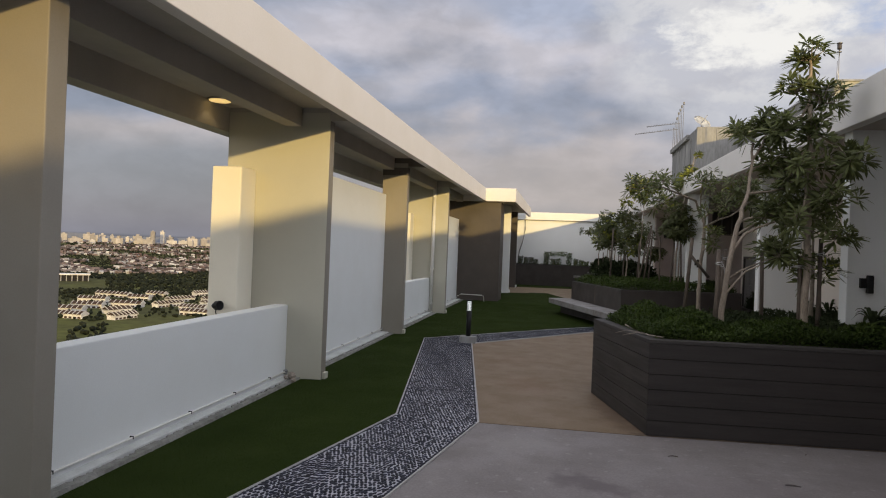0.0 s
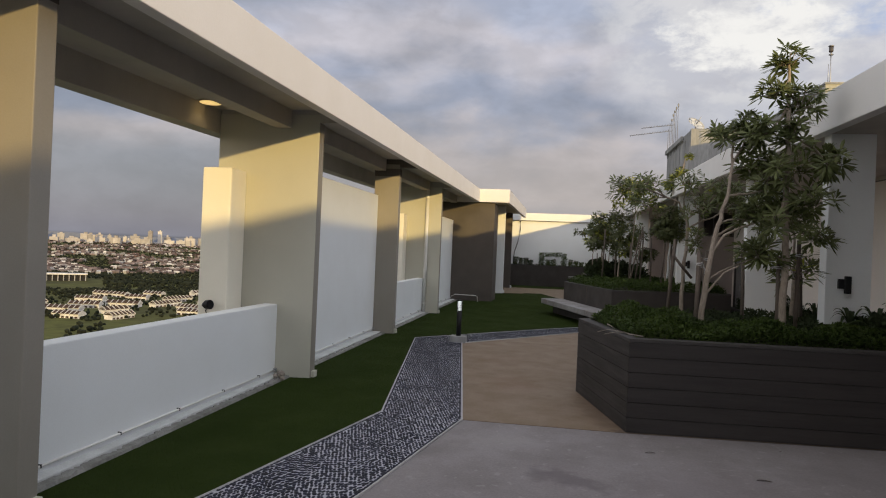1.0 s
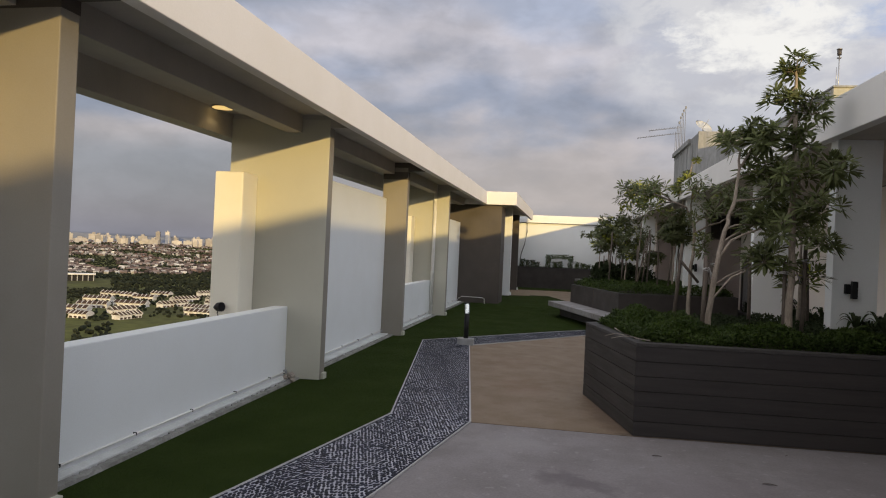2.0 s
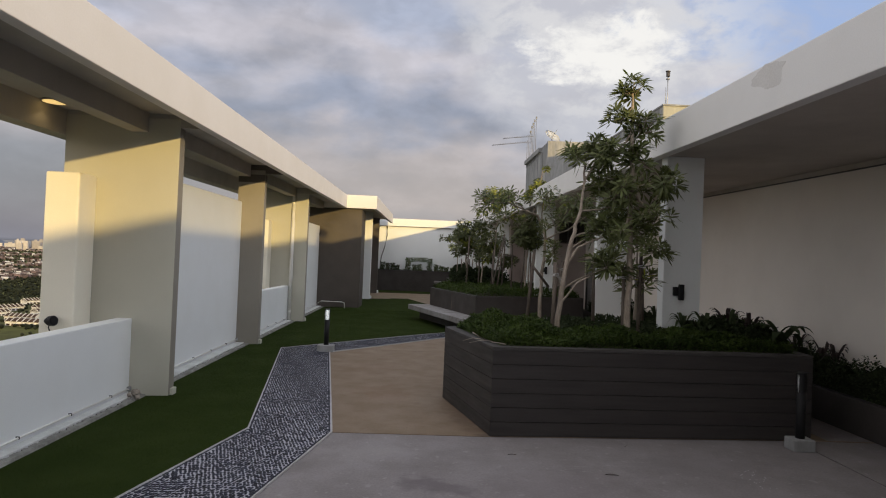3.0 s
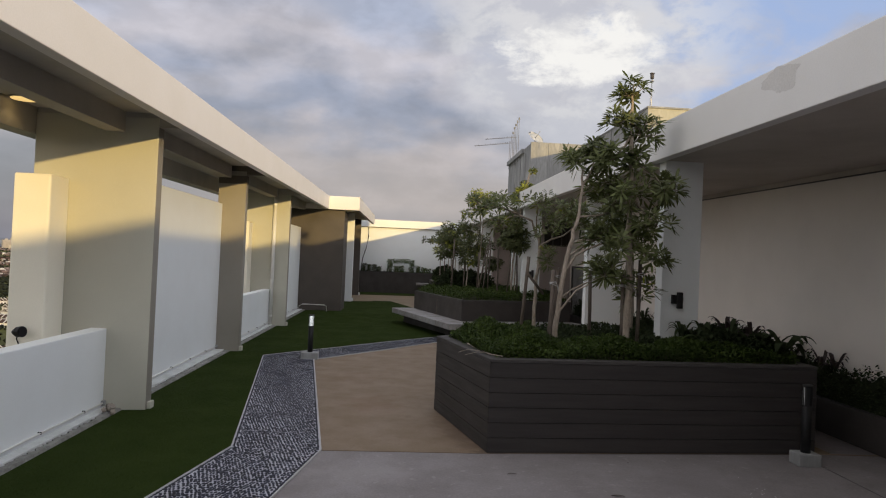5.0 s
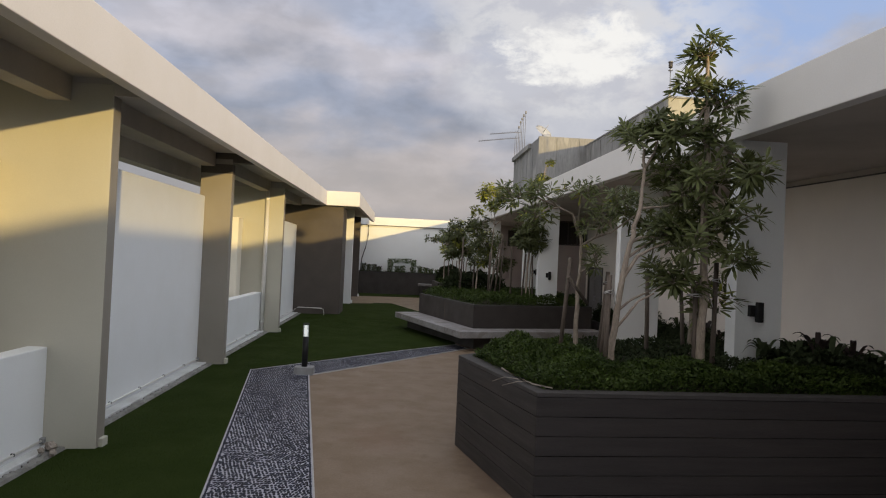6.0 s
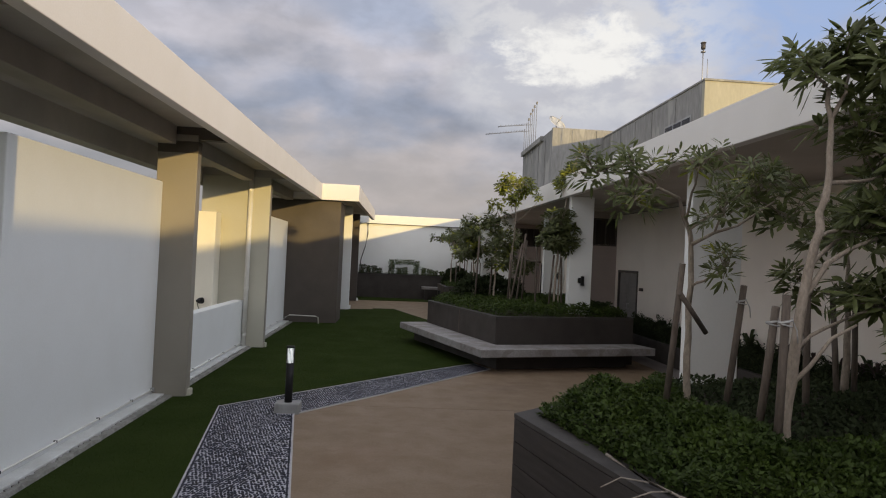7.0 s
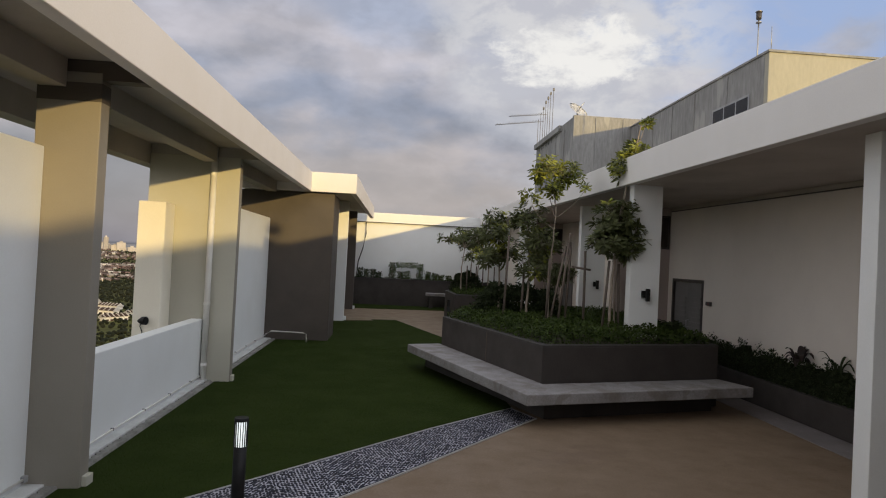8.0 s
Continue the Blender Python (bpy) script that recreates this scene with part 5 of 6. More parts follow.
tree([(1.86, 8.06, 1.0), (1.91, 8.05, 1.6), (2.02, 8.06, 2.28), (2.15, 8.14, 2.74), (2.20, 8.26, 3.25)],
     [((2.17, 8.35, 3.40), (0.24, 0.26, 0.14), 16, 1.0), ((2.36, 8.35, 3.50), (0.22, 0.26, 0.14), 14, 0.9), ((2.46, 8.35, 3.12), (0.24, 0.26, 0.16), 16, 0.85), ((2.55, 8.25, 2.80), (0.24, 0.24, 0.20), 18, 0.7), ((2.42, 8.2, 2.42), (0.26, 0.22, 0.16), 14, 0.5),
      ((2.75, 8.3, 2.52), (0.24, 0.25, 0.14), 12, 0.48), ((2.50, 8.12, 1.98), (0.28, 0.22, 0.14), 20, 0.25)],
     12, T_LABEL, 0.038, 0.165, 0.0180, per_shoot=16, young=0.0, young_top=0.04,
     forks=(([(1.965, 8.06, 1.96), (2.09, 8.05, 2.17), (2.26, 8.1, 2.26), (2.52, 8.15, 2.36)], 0.020, 0.010), ([(1.890, 8.06, 1.44), (1.98, 8.0, 1.58), (2.10, 8.0, 1.74), (2.26, 8.02, 1.82)], 0.015, 0.008)))
tree([(2.76, 8.06, 1.0), (2.77, 8.06, 1.9), (2.76, 8.08, 2.9), (2.75, 8.1, 3.7), (2.73, 8.1, 4.2)],
     [((2.73, 8.1, 4.22), (0.15, 0.16, 0.18), 15, 1.0), ((2.58, 8.1, 3.86), (0.16, 0.2, 0.14), 12, 0.9), ((2.88, 8.1, 3.78), (0.22, 0.24, 0.22), 20, 0.86), ((2.50, 8.1, 3.42), (0.24, 0.26, 0.14), 16, 0.75), ((2.85, 8.1, 3.40), (0.22, 0.26, 0.16), 16, 0.74),
      ((3.16, 8.02, 3.10), (0.26, 0.26, 0.16), 20, 0.65), ((2.65, 8.1, 2.95), (0.34, 0.3, 0.22), 24, 0.6), ((3.0, 8.0, 2.62), (0.24, 0.28, 0.18), 14, 0.5), ((2.62, 8.0, 2.42), (0.3, 0.28, 0.2), 16, 0.45), ((3.02, 8.0, 2.20), (0.22, 0.22, 0.12), 10, 0.4), ((2.9, 8.2, 1.75), (0.26, 0.22, 0.12), 8, 0.3)],
     13, "tall slender tree with dense long narrow leaves", 0.045, 0.165, 0.0180, per_shoot=16, young=0.02, young_top=0.06)
tree([(3.40, 9.7, 1.0), (3.42, 9.7, 1.7), (3.40, 9.72, 2.3)],
     [((3.35, 9.7, 2.55), (0.4, 0.35, 0.3), 22, 1.0), ((3.05, 9.6, 2.05), (0.3, 0.3, 0.18), 14, 0.7), ((3.65, 9.6, 1.9), (0.25, 0.25, 0.2), 10, 0.5), ((2.50, 9.66, 2.80), (0.30, 0.28, 0.20), 18, 1.0), ((2.85, 9.66, 2.62), (0.24, 0.26, 0.2), 12, 1.0)],
     14, T_LABEL, 0.036, 0.165, 0.0180, per_shoot=15, young=0.0, young_top=0.0)

for base, top_ in (((1.66, 9.24, 1.1), (1.74, 9.20, 2.14)), ((2.08, 9.16, 1.1), (2.12, 9.01, 2.0)), ((1.84, 8.30, 1.1), (1.87, 8.18, 1.90)), ((1.795, 8.00, 1.1), (1.80, 7.96, 1.98)), ((2.72, 8.10, 1.1), (2.71, 8.1, 1.95)), ((2.55, 8.9, 1.1), (2.53, 8.9, 1.98)),
                   ((2.95, 8.2, 1.1), (2.96, 8.2, 2.15)), ((3.28, 9.6, 1.1), (3.24, 9.66, 1.95)), ((3.55, 9.78, 1.1), (3.50, 9.74, 1.95))):
    stake(base, top_)


def lashing(at, r=0.05, seed=0):
    """A few turns of pale string round a stake and its tree."""
    rng = random.Random(seed)
    c = holder("string_lashing", at, "pale string lashed round a timber stake", "string", "stake lashings")
    pts = []
    for k in range(25):
        a = k * math.pi / 4
        pts.append((at[0] + r * math.cos(a) * rng.uniform(0.85, 1.1), at[1] + r * math.sin(a) * rng.uniform(0.85, 1.1), at[2] + 0.012 * math.sin(a * 0.7) + k * 0.0016))
    part("turns", tube(B(), pts, 0.0045, 5), M["edging"], c)
    part("loose_end", tube(B(), [pts[-1], (at[0] + r * 1.6, at[1] - r * 0.6, at[2] - 0.02), (at[0] + r * 1.9, at[1] - r * 0.4, at[2] - 0.09)], 0.004, 5), M["edging"], c)
    return c


for k, (at, r) in enumerate((((2.115, 9.03, 1.86), 0.034), ((1.80, 7.965, 1.80), 0.036), ((1.865, 8.20, 1.78), 0.036), ((2.71, 8.10, 1.80), 0.085), ((2.96, 8.20, 1.95), 0.036))):
    lashing(at, r, k)
tie((1.71, 9.16, 1.92), (1.98, 9.28, 1.62))

P_LABEL = "young staked tree in the far planter"
tree([(3.19, 19.2, 1.0), (3.22, 19.2, 2.0), (3.28, 19.2, 2.9), (3.42, 19.2, 3.8), (3.60, 19.15, 4.72)],
     [((3.26, 19.2, 3.02), (0.44, 0.42, 0.40), 80, 0.6), ((3.12, 19.15, 2.66), (0.36, 0.36, 0.24), 51, 0.5), ((3.42, 19.15, 2.62), (0.30, 0.3, 0.26), 45, 0.5)],
     61, "young staked tree with a dense round crown", 0.030, 0.145, 0.025, mats=("leaf_dark", "leaf_new"), per_shoot=20, young=0.0, young_top=0.04)
tree([(3.30, 19.3, 1.0), (3.33, 19.3, 2.2), (3.38, 19.25, 3.3), (3.45, 19.2, 4.0)],
     [((3.36, 19.2, 3.98), (0.26, 0.28, 0.28), 51, 0.9), ((3.50, 19.15, 4.28), (0.22, 0.24, 0.26), 39, 1.0), ((3.66, 19.1, 4.74), (0.09, 0.08, 0.05), 6, 1.0)],
     62, "thin leaning tree with a yellow-green top", 0.018, 0.125, 0.022, per_shoot=15, young=0.45)
tree([(2.35, 20.3, 1.0), (2.38, 20.3, 2.2), (2.45, 20.4, 3.3)],
     [((2.20, 20.4, 4.05), (0.28, 0.3, 0.26), 36, 0.95), ((2.62, 20.4, 3.98), (0.32, 0.3, 0.22), 42, 1.0), ((2.35, 20.4, 3.62), (0.24, 0.26, 0.16), 21, 0.9), ((1.98, 20.5, 3.55), (0.24, 0.2, 0.16), 9, 0.8), ((2.98, 20.3, 3.72), (0.16, 0.16, 0.18), 4, 0.9)],
     63, "young tree with a yellow-green open crown", 0.026, 0.125, 0.022, per_shoot=14, young=0.7)
tree([(2.05, 20.8, 1.0), (2.06, 20.8, 1.9), (2.05, 20.8, 2.7)],
     [((2.0, 20.8, 3.1), (0.36, 0.34, 0.32), 40, 1.0), ((2.2, 20.7, 2.62), (0.42, 0.36, 0.28), 42, 0.8), ((2.15, 20.7, 2.12), (0.40, 0.36, 0.22), 32, 0.6)],
     64, P_LABEL, 0.028, 0.145, 0.025, mats=("leaf_dark", "leaf_new"), per_shoot=14, young=0.12)
tree([(1.62, 21.6, 1.0), (1.6, 21.6, 1.9), (1.55, 21.6, 2.8)],
     [((1.46, 21.6, 3.12), (0.22, 0.2, 0.18), 14, 1.0), ((1.5, 21.5, 2.85), (0.36, 0.34, 0.3), 36, 0.9), ((1.75, 21.5, 2.4), (0.36, 0.34, 0.28), 33, 0.7), ((1.3, 21.5, 2.3), (0.3, 0.3, 0.22), 24, 0.6)],
     65, P_LABEL, 0.026, 0.145, 0.025, mats=("leaf_dark", "leaf_new"), per_shoot=14, young=0.2)
tree([(2.75, 22.4, 1.0), (2.75, 22.4, 2.0), (2.7, 22.4, 2.6)],
     [((2.65, 22.4, 2.6), (0.45, 0.4, 0.45), 46, 1.0), ((3.05, 22.3, 2.0), (0.34, 0.3, 0.28), 33, 0.7)],
     66, P_LABEL, 0.026, 0.145, 0.025, mats=("leaf_dark", "leaf_new"), per_shoot=14, young=0.08)
for base, top_ in (((2.43, 19.85, 1.1), (2.62, 19.9, 2.78)), ((2.58, 19.9, 1.1), (2.66, 19.95, 2.62)), ((1.55, 20.6, 1.1), (1.60, 20.6, 2.7)), ((3.08, 19.25, 1.1), (3.16, 19.22, 2.3)), ((3.40, 19.3, 1.1), (3.34, 19.25, 2.25)), ((2.85, 19.6, 1.1), (2.84, 19.62, 2.46)), ((2.28, 19.9, 1.1), (2.56, 19.94, 2.55)),
                   ((1.95, 20.9, 1.1), (1.98, 20.85, 2.2)), ((2.3, 20.2, 1.1), (2.34, 20.25, 2.3)), ((2.9, 22.3, 1.1), (2.85, 22.35, 2.2))):
    stake(base, top_, 0.024)
tie((2.60, 19.6, 2.16), (2.95, 19.62, 2.12))
for i, (x, y, h) in enumerate(((1.85, 31.9, 3.35), (2.3, 32.8, 3.4), (2.8, 34.6, 3.2), (2.9, 32.2, 2.9))):
    rng = random.Random(80 + i)
    tree([(x, y, 0.98), (x, y, 1.9), (x + 0.1, y, h - 0.5)],
         [((x + 0.55 * math.cos(k * 1.6 + i), y + rng.uniform(-0.4, 0.4), h - 0.3 + rng.uniform(-0.35, 0.2)), (0.34, 0.35, 0.18), 12, 0.9) for k in range(5)],
         90 + i, P_LABEL, 0.03, 0.17, 0.026, mats=("leaf_dark", "leaf_new"), per_shoot=14, young=0.04)
    stake((x + 0.2, y - 0.1, 1.1), (x + 0.2, y - 0.1, 2.0), 0.024)
cover("round_shrub", [(1.5, 32.6), (1.9, 32.2), (2.6, 32.3), (2.8, 33.0), (2.4, 33.6), (1.7, 33.4)], 1.0, 0.95, 4500, 0.09, 9, "rounded dark shrub in the far planter", "hedge_dark", 0.8, 0.85)


def rosette(x, y, z, n, length, width, mat, label, seed, name="broadleaf_plant", flat=0.6):
    """A low plant of arching strap leaves."""
    rng = random.Random(seed)
    c = holder(name, (x, y, z), label, "plant")
    for k in range(n):
        t = k * 2.399 + rng.uniform(-0.4, 0.4)
        side = Vector((math.cos(t), math.sin(t), 0))
        ln = length * rng.uniform(0.7, 1.1)
        rise = rng.uniform(0.5, 1.2)
        cross = Vector((-side.y, side.x, 0))
        vs, fs = [], []
        steps = 6
        for i in range(steps + 1):
            u = i / steps
            p = Vector((x, y, z)) + side * ln * (0.15 + 0.85 * u) * flat + Vector((0, 0, ln * (rise * u - 0.75 * u * u)))
            w = width * math.sin(math.pi * min(1, 0.12 + 0.86 * u)) ** 0.7
            vs += [tuple(p - cross * w + Vector((0, 0, w * 0.3))), tuple(p), tuple(p + cross * w + Vector((0, 0, w * 0.3)))]
        for i in range(steps):
            a = i * 3
            fs += [(a, a + 3, a + 4, a + 1), (a + 1, a + 4, a + 5, a + 2)]
        raw_part("leaf", vs, fs, M[mat], c, smooth=True)
    return c


rosette(3.30, 7.9, 1.1, 9, 0.44, 0.055, "hedge", "broad-leaved green plant in the planter", 1)
rosette(4.62, 7.78, 1.15, 9, 0.55, 0.055, "hedge_dark", "broad-leaved dark green plant at the planter corner", 2)
rosette(4.70, 8.2, 1.05, 10, 0.55, 0.055, "hedge_dark", "broad-leaved dark green plant at the planter corner", 7)
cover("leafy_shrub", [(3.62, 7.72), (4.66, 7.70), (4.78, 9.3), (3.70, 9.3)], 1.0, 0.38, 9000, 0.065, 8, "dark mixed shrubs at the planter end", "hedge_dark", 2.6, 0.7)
for i, (x, y, ln) in enumerate(((4.05, 8.0, 0.50), (4.42, 8.2, 0.62), (3.78, 8.1, 0.45), (4.25, 8.5, 0.60), (3.66, 8.5, 0.45))):
    rosette(x, y, 1.2, 13, ln, 0.028, "purple_leaf" if i % 2 else "hedge_dark", "dark strap-leaved plant in the planter", 30 + i, flat=0.45)
for i, (x, y, ln, w) in enumerate(((5.82, 17.85, 0.62, 0.055), (5.84, 16.95, 0.70, 0.022), (5.84, 15.6, 0.60, 0.03), (5.84, 14.4, 0.55, 0.05), (5.84, 12.6, 0.55, 0.03), (5.84, 10.9, 0.6, 0.03))):
    rosette(x, y, 0.82, 13, ln, w, "hedge_dark" if i % 3 else "purple_leaf", "dark strap-leaved plant in the wall bed", 20 + i, flat=0.4)
for i, (x, y) in enumerate(((4.3, 18.9), (4.55, 19.6), (4.5, 20.6))):
    rosette(x, y, 1.1, 10, 0.5, 0.05, "purple_leaf" if i == 2 else "hedge_dark", "broad-leaved plant in the far planter", 40 + i)

rng = random.Random(64)
for i in range(13):
    rosette(5.84 + rng.uniform(-0.05, 0.05), 8.6 + i * 0.47 + rng.uniform(-0.12, 0.12), 0.80, 12, rng.uniform(0.45, 0.62), 0.024, "purple_leaf", "dark purple strap-leaved plant in the wall bed", 70 + i, flat=0.42)
dead = holder("fallen_twig", (0.93, 7.5, 1.0), "bleached dead twig lying on the planter rim", "twig")
part("stem", tube(B(), [(0.80, 7.95, 1.06), (0.92, 7.62, 1.02), (1.0, 7.44, 1.015), (1.12, 7.26, 1.02)], 0.010, 6, 0.006), M["dead_wood"], dead)
part("side_twig", tube(B(), [(0.92, 7.62, 1.02), (0.78, 7.66, 1.03), (0.66, 7.6, 1.0)], 0.005, 5, 0.003), M["dead_wood"], dead)
part("side_twig", tube(B(), [(0.98, 7.5, 1.02), (0.86, 7.46, 1.03), (0.72, 7.42, 1.0)], 0.005, 5, 0.003), M["dead_wood"], dead)

# ---- pebbles set in the mortar bed ----


def in_ring(ring, x, y):
    hit, n = False, len(ring)
    for i in range(n):
        (x1, y1), (x2, y2) = ring[i], ring[(i + 1) % n]
        if (y1 > y) != (y2 > y) and x < (x2 - x1) * (y - y1) / (y2 - y1) + x1:
            hit = not hit
    return hit


def pebble_shape(rng, length, width, high):
    """A low rounded stone of two rings and a cap."""
    vs, fs, k = [], [], 7
    for ring_scale, z in ((1.0, 0.0), (0.86, high * 0.7), (0.45, high)):
        for i in range(k):
            a = 2 * math.pi * i / k
            r = ring_scale * rng.uniform(0.88, 1.1)
            vs.append((math.cos(a) * length * r, math.sin(a) * width * r, z))
    for j in range(2):
        for i in range(k):
            fs.append((j * k + i, j * k + (i + 1) % k, (j + 1) * k + (i + 1) % k, (j + 1) * k + i))
    fs.append(tuple(2 * k + i for i in range(k)))
    return vs, fs


def lay_pebbles():
    rng = random.Random(7)
    shapes = [pebble_shape(rng, 0.0170 * s / e, 0.0278 * s * e, 0.008) for s, e in ((0.90, 1.0), (0.95, 1.1), (1.0, 1.15), (1.06, 0.95), (1.10, 1.08), (0.82, 1.05), (0.95, 1.2))]
    meshes = []
    for vs, fs in shapes:
        me = bpy.data.meshes.new("pebble")
        me.from_pydata(vs, [], fs)
        me.materials.append(M["pebble_one"])
        meshes.append(me)
    inner = ring_inset(bed[::-1], 0.040)
    verts, faces, spots = [], [], []
    y, row = -0.45, 0
    while y < 17.9:
        x = -3.3 + (0.0165 if row % 2 else 0)
        while x < 1.6:
            px, py = x + rng.uniform(-0.005, 0.005), y + rng.uniform(-0.010, 0.010) + 0.040 * math.sin(x * 6 + y * 1.9)
            if in_ring(inner, px, py):
                spots.append((px, py, 0.9 * noise.noise(Vector((px * 2.4, py * 2.4, 2.0))) + rng.uniform(-0.4, 0.4), rng.uniform(0.88, 1.10)))
            x += 0.0330
        y += 0.0530
        row += 1
    # one row of small stones between the edging lines
    for line, shift in ((GRASS_EDGE, -0.024), (PATH_EDGE, 0.028)):
        for (x0, y0), (x1, y1) in zip(line, line[1:]):
            ln = math.hypot(x1 - x0, y1 - y0)
            way = ((x1 - x0) / ln, (y1 - y0) / ln)
            for k in range(int(ln / 0.046)):
                d = 0.02 + k * 0.046
                spots.append((x0 + way[0] * d - way[1] * shift, y0 + way[1] * d + way[0] * shift, math.atan2(way[1], way[0]) + rng.uniform(-0.15, 0.15) - math.pi / 2, 0.90))
    single = 0
    for px, py, turn, size in spots:
        if abs(px + 1.73) < 0.17 and abs(py - 13.13) < 0.14:
            continue
        k = rng.randrange(len(shapes))
        if 4.7 < py < 5.3 and single < 300:
            ob = new("pebble", meshes[k])
            ob.parent = floor
            ob.matrix_basis = pose(px, py, 0.004, 0, 0, math.degrees(turn))
            single += 1
            continue
        c, s = math.cos(turn) * size, math.sin(turn) * size
        i = len(verts)
        vs, fs = shapes[k]
        verts += [(px + a * c - b * s, py + a * s + b * c, 0.004 + z) for a, b, z in vs]
        faces += [tuple(v + i for v in f) for f in fs]
    raw_part("pebbles", verts, faces, M["pebble"], floor, "dark slate pebbles set on edge", "stuff")


lay_pebbles()


def turf_blades():
    rng = random.Random(21)
    ring = [(-3.47, 1.5)] + [(x - 0.03, y + 0.02) for x, y in GRASS_EDGE[1:]] + [(0.3, 24.0), (-3.47, 24.0)]
    verts, faces = [], []
    made = 0
    while made < 90000:
        y = 1.5 + 22.5 * rng.random() ** 1.25
        x = rng.uniform(-3.56, 1.2)
        if not in_ring(ring, x, y):
            continue
        made += 1
        a, h = rng.uniform(0, 6.28), rng.uniform(0.006, 0.012)
        w, lean = 0.0022 + 0.00012 * y, rng.uniform(0.002, 0.02)
        c, s, i = math.cos(a), math.sin(a), len(verts)
        z = 0.010 - fall(x, y)
        verts += [(x - c * w, y - s * w, z), (x + c * w, y + s * w, z), (x - s * lean, y + c * lean, z + h)]
        faces.append((i, i + 1, i + 2))
    raw_part("turf_pile", verts, faces, M["blade"], floor, "short green pile of the turf", "stuff")


turf_blades()

# ---- litter on the floor ----
M["dry_leaf"] = material("dry_leaf", (0.10, 0.078, 0.066), 0.8, second=(0.045, 0.034, 0.03), scale=20, fine=90, grain=0.2, bump=0.1)


def fallen_leaf(x, y, length, turn):
    """A dry narrow leaf, curled up along its middle, lying on the slab."""
    bm, grid = B(), []
    m = pose(x, y, 0.0, 0, 0, turn)
    for k in range(7):
        u = k / 6
        w = length * 0.09 * math.sin(math.pi * min(0.97, u + 0.03)) + 0.001
        lift = 0.006 * math.sin(math.pi * u)
        grid.append([bm.verts.new(m @ Vector((length * (u - 0.5), w * v, -0.003 + lift + abs(v) * 0.004))) for v in (-1, 0, 1)])
    for u, v in zip(grid, grid[1:]):
        for k in range(2):
            bm.faces.new((u[k], v[k], v[k + 1], u[k + 1]))
    bmesh.ops.solidify(bm, geom=bm.faces[:], thickness=0.0015)
    return solid("fallen_leaf", bm, M["dry_leaf"], "dry dark leaf lying on the grey concrete", "leaf", "fallen leaves", "")


for leaf_at in ((2.00, 5.93, 0.12, -8), (1.13, 6.47, 0.09, 4), (2.44, 6.92, 0.05, 50)):
    fallen_leaf(*leaf_at)
rng = random.Random(14)
verts, faces = [], []
for k in range(26):
    x, y, r = 3.36 + rng.gauss(0, 0.09), 5.95 + rng.gauss(0, 0.22), rng.uniform(0.003, 0.009)
    i = len(verts)
    for z, q in ((-0.0045, 1.0), (-0.001, 0.8)):
        verts += [(x + r * q * math.cos(a * 1.2566), y + r * q * math.sin(a * 1.2566), z) for a in range(5)]
    faces += [tuple(i + 5 + a for a in range(5))] + [(i + a, i + (a + 1) % 5, i + 5 + (a + 1) % 5, i + 5 + a) for a in range(5)]
tagged(raw_part("mortar_crumbs", verts, faces, M["edging"], None), "pale mortar crumbs spilt on the grey concrete", "crumbs", kind="stuff")


# ---- the town far below ----
CITY_Z = -100.0


def land(r):
    t = max(0.0, min(1.0, (r - 2300) / 2400))
    return CITY_Z + 62 * t * t * (3 - 2 * t)


def spot(az, r):
    """A place on the land, az degrees to the left of the walk's line."""
    a = radians(az)
    return Vector((-math.sin(a) * r, math.cos(a) * r, land(r)))


M["land"] = material("far_land", (0.088, 0.090, 0.026), 0.95, second=(0.050, 0.048, 0.028), scale=0.006, stain=0.9, fine=0.05, grain=0.35, bump=0.0, spec=0.1)
M["far_tree"] = material("far_foliage", (0.015, 0.019, 0.012), 0.95, second=(0.024, 0.026, 0.016), scale=0.01, stain=0.9, fine=0.3, grain=0.4, bump=0.0, island=0.4, spec=0.1)
M["far_wall"] = material("far_house_wall", (0.60, 0.59, 0.58), 0.8, second=(0.36, 0.33, 0.31), scale=0.09, stain=0.8, fine=1, grain=0.3, bump=0.0, island=0.3, spec=0.2)
M["far_roof"] = material("far_house_roof", (0.052, 0.033, 0.026), 0.85, second=(0.075, 0.050, 0.040), scale=0.03, fine=1, grain=0.15, bump=0.0, spec=0.2)
# distance haze is put into the base colour of the hazy materials below
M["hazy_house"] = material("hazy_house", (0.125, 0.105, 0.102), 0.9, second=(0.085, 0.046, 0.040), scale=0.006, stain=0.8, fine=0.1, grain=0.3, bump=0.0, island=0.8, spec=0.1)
M["far_stone"] = material("far_grey_stone", (0.30, 0.30, 0.31), 0.9, second=(0.20, 0.20, 0.205), scale=0.05, fine=0.5, grain=0.2, bump=0.0, spec=0.1)
M["far_shade"] = material("far_opening_shade", (0.030, 0.030, 0.034), 0.9, second=(0.045, 0.045, 0.048), scale=0.05, fine=0.5, grain=0.2, bump=0.0, spec=0.1)
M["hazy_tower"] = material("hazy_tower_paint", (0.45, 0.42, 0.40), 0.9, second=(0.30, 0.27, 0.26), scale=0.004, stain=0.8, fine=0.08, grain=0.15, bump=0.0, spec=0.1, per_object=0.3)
M["white_house"] = material("hazy_white_house", (0.40, 0.385, 0.37), 0.9, second=(0.25, 0.23, 0.22), scale=0.006, stain=0.8, fine=0.1, grain=0.3, bump=0.0, island=0.5, spec=0.1)
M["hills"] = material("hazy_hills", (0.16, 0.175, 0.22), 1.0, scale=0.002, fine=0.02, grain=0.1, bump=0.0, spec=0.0)

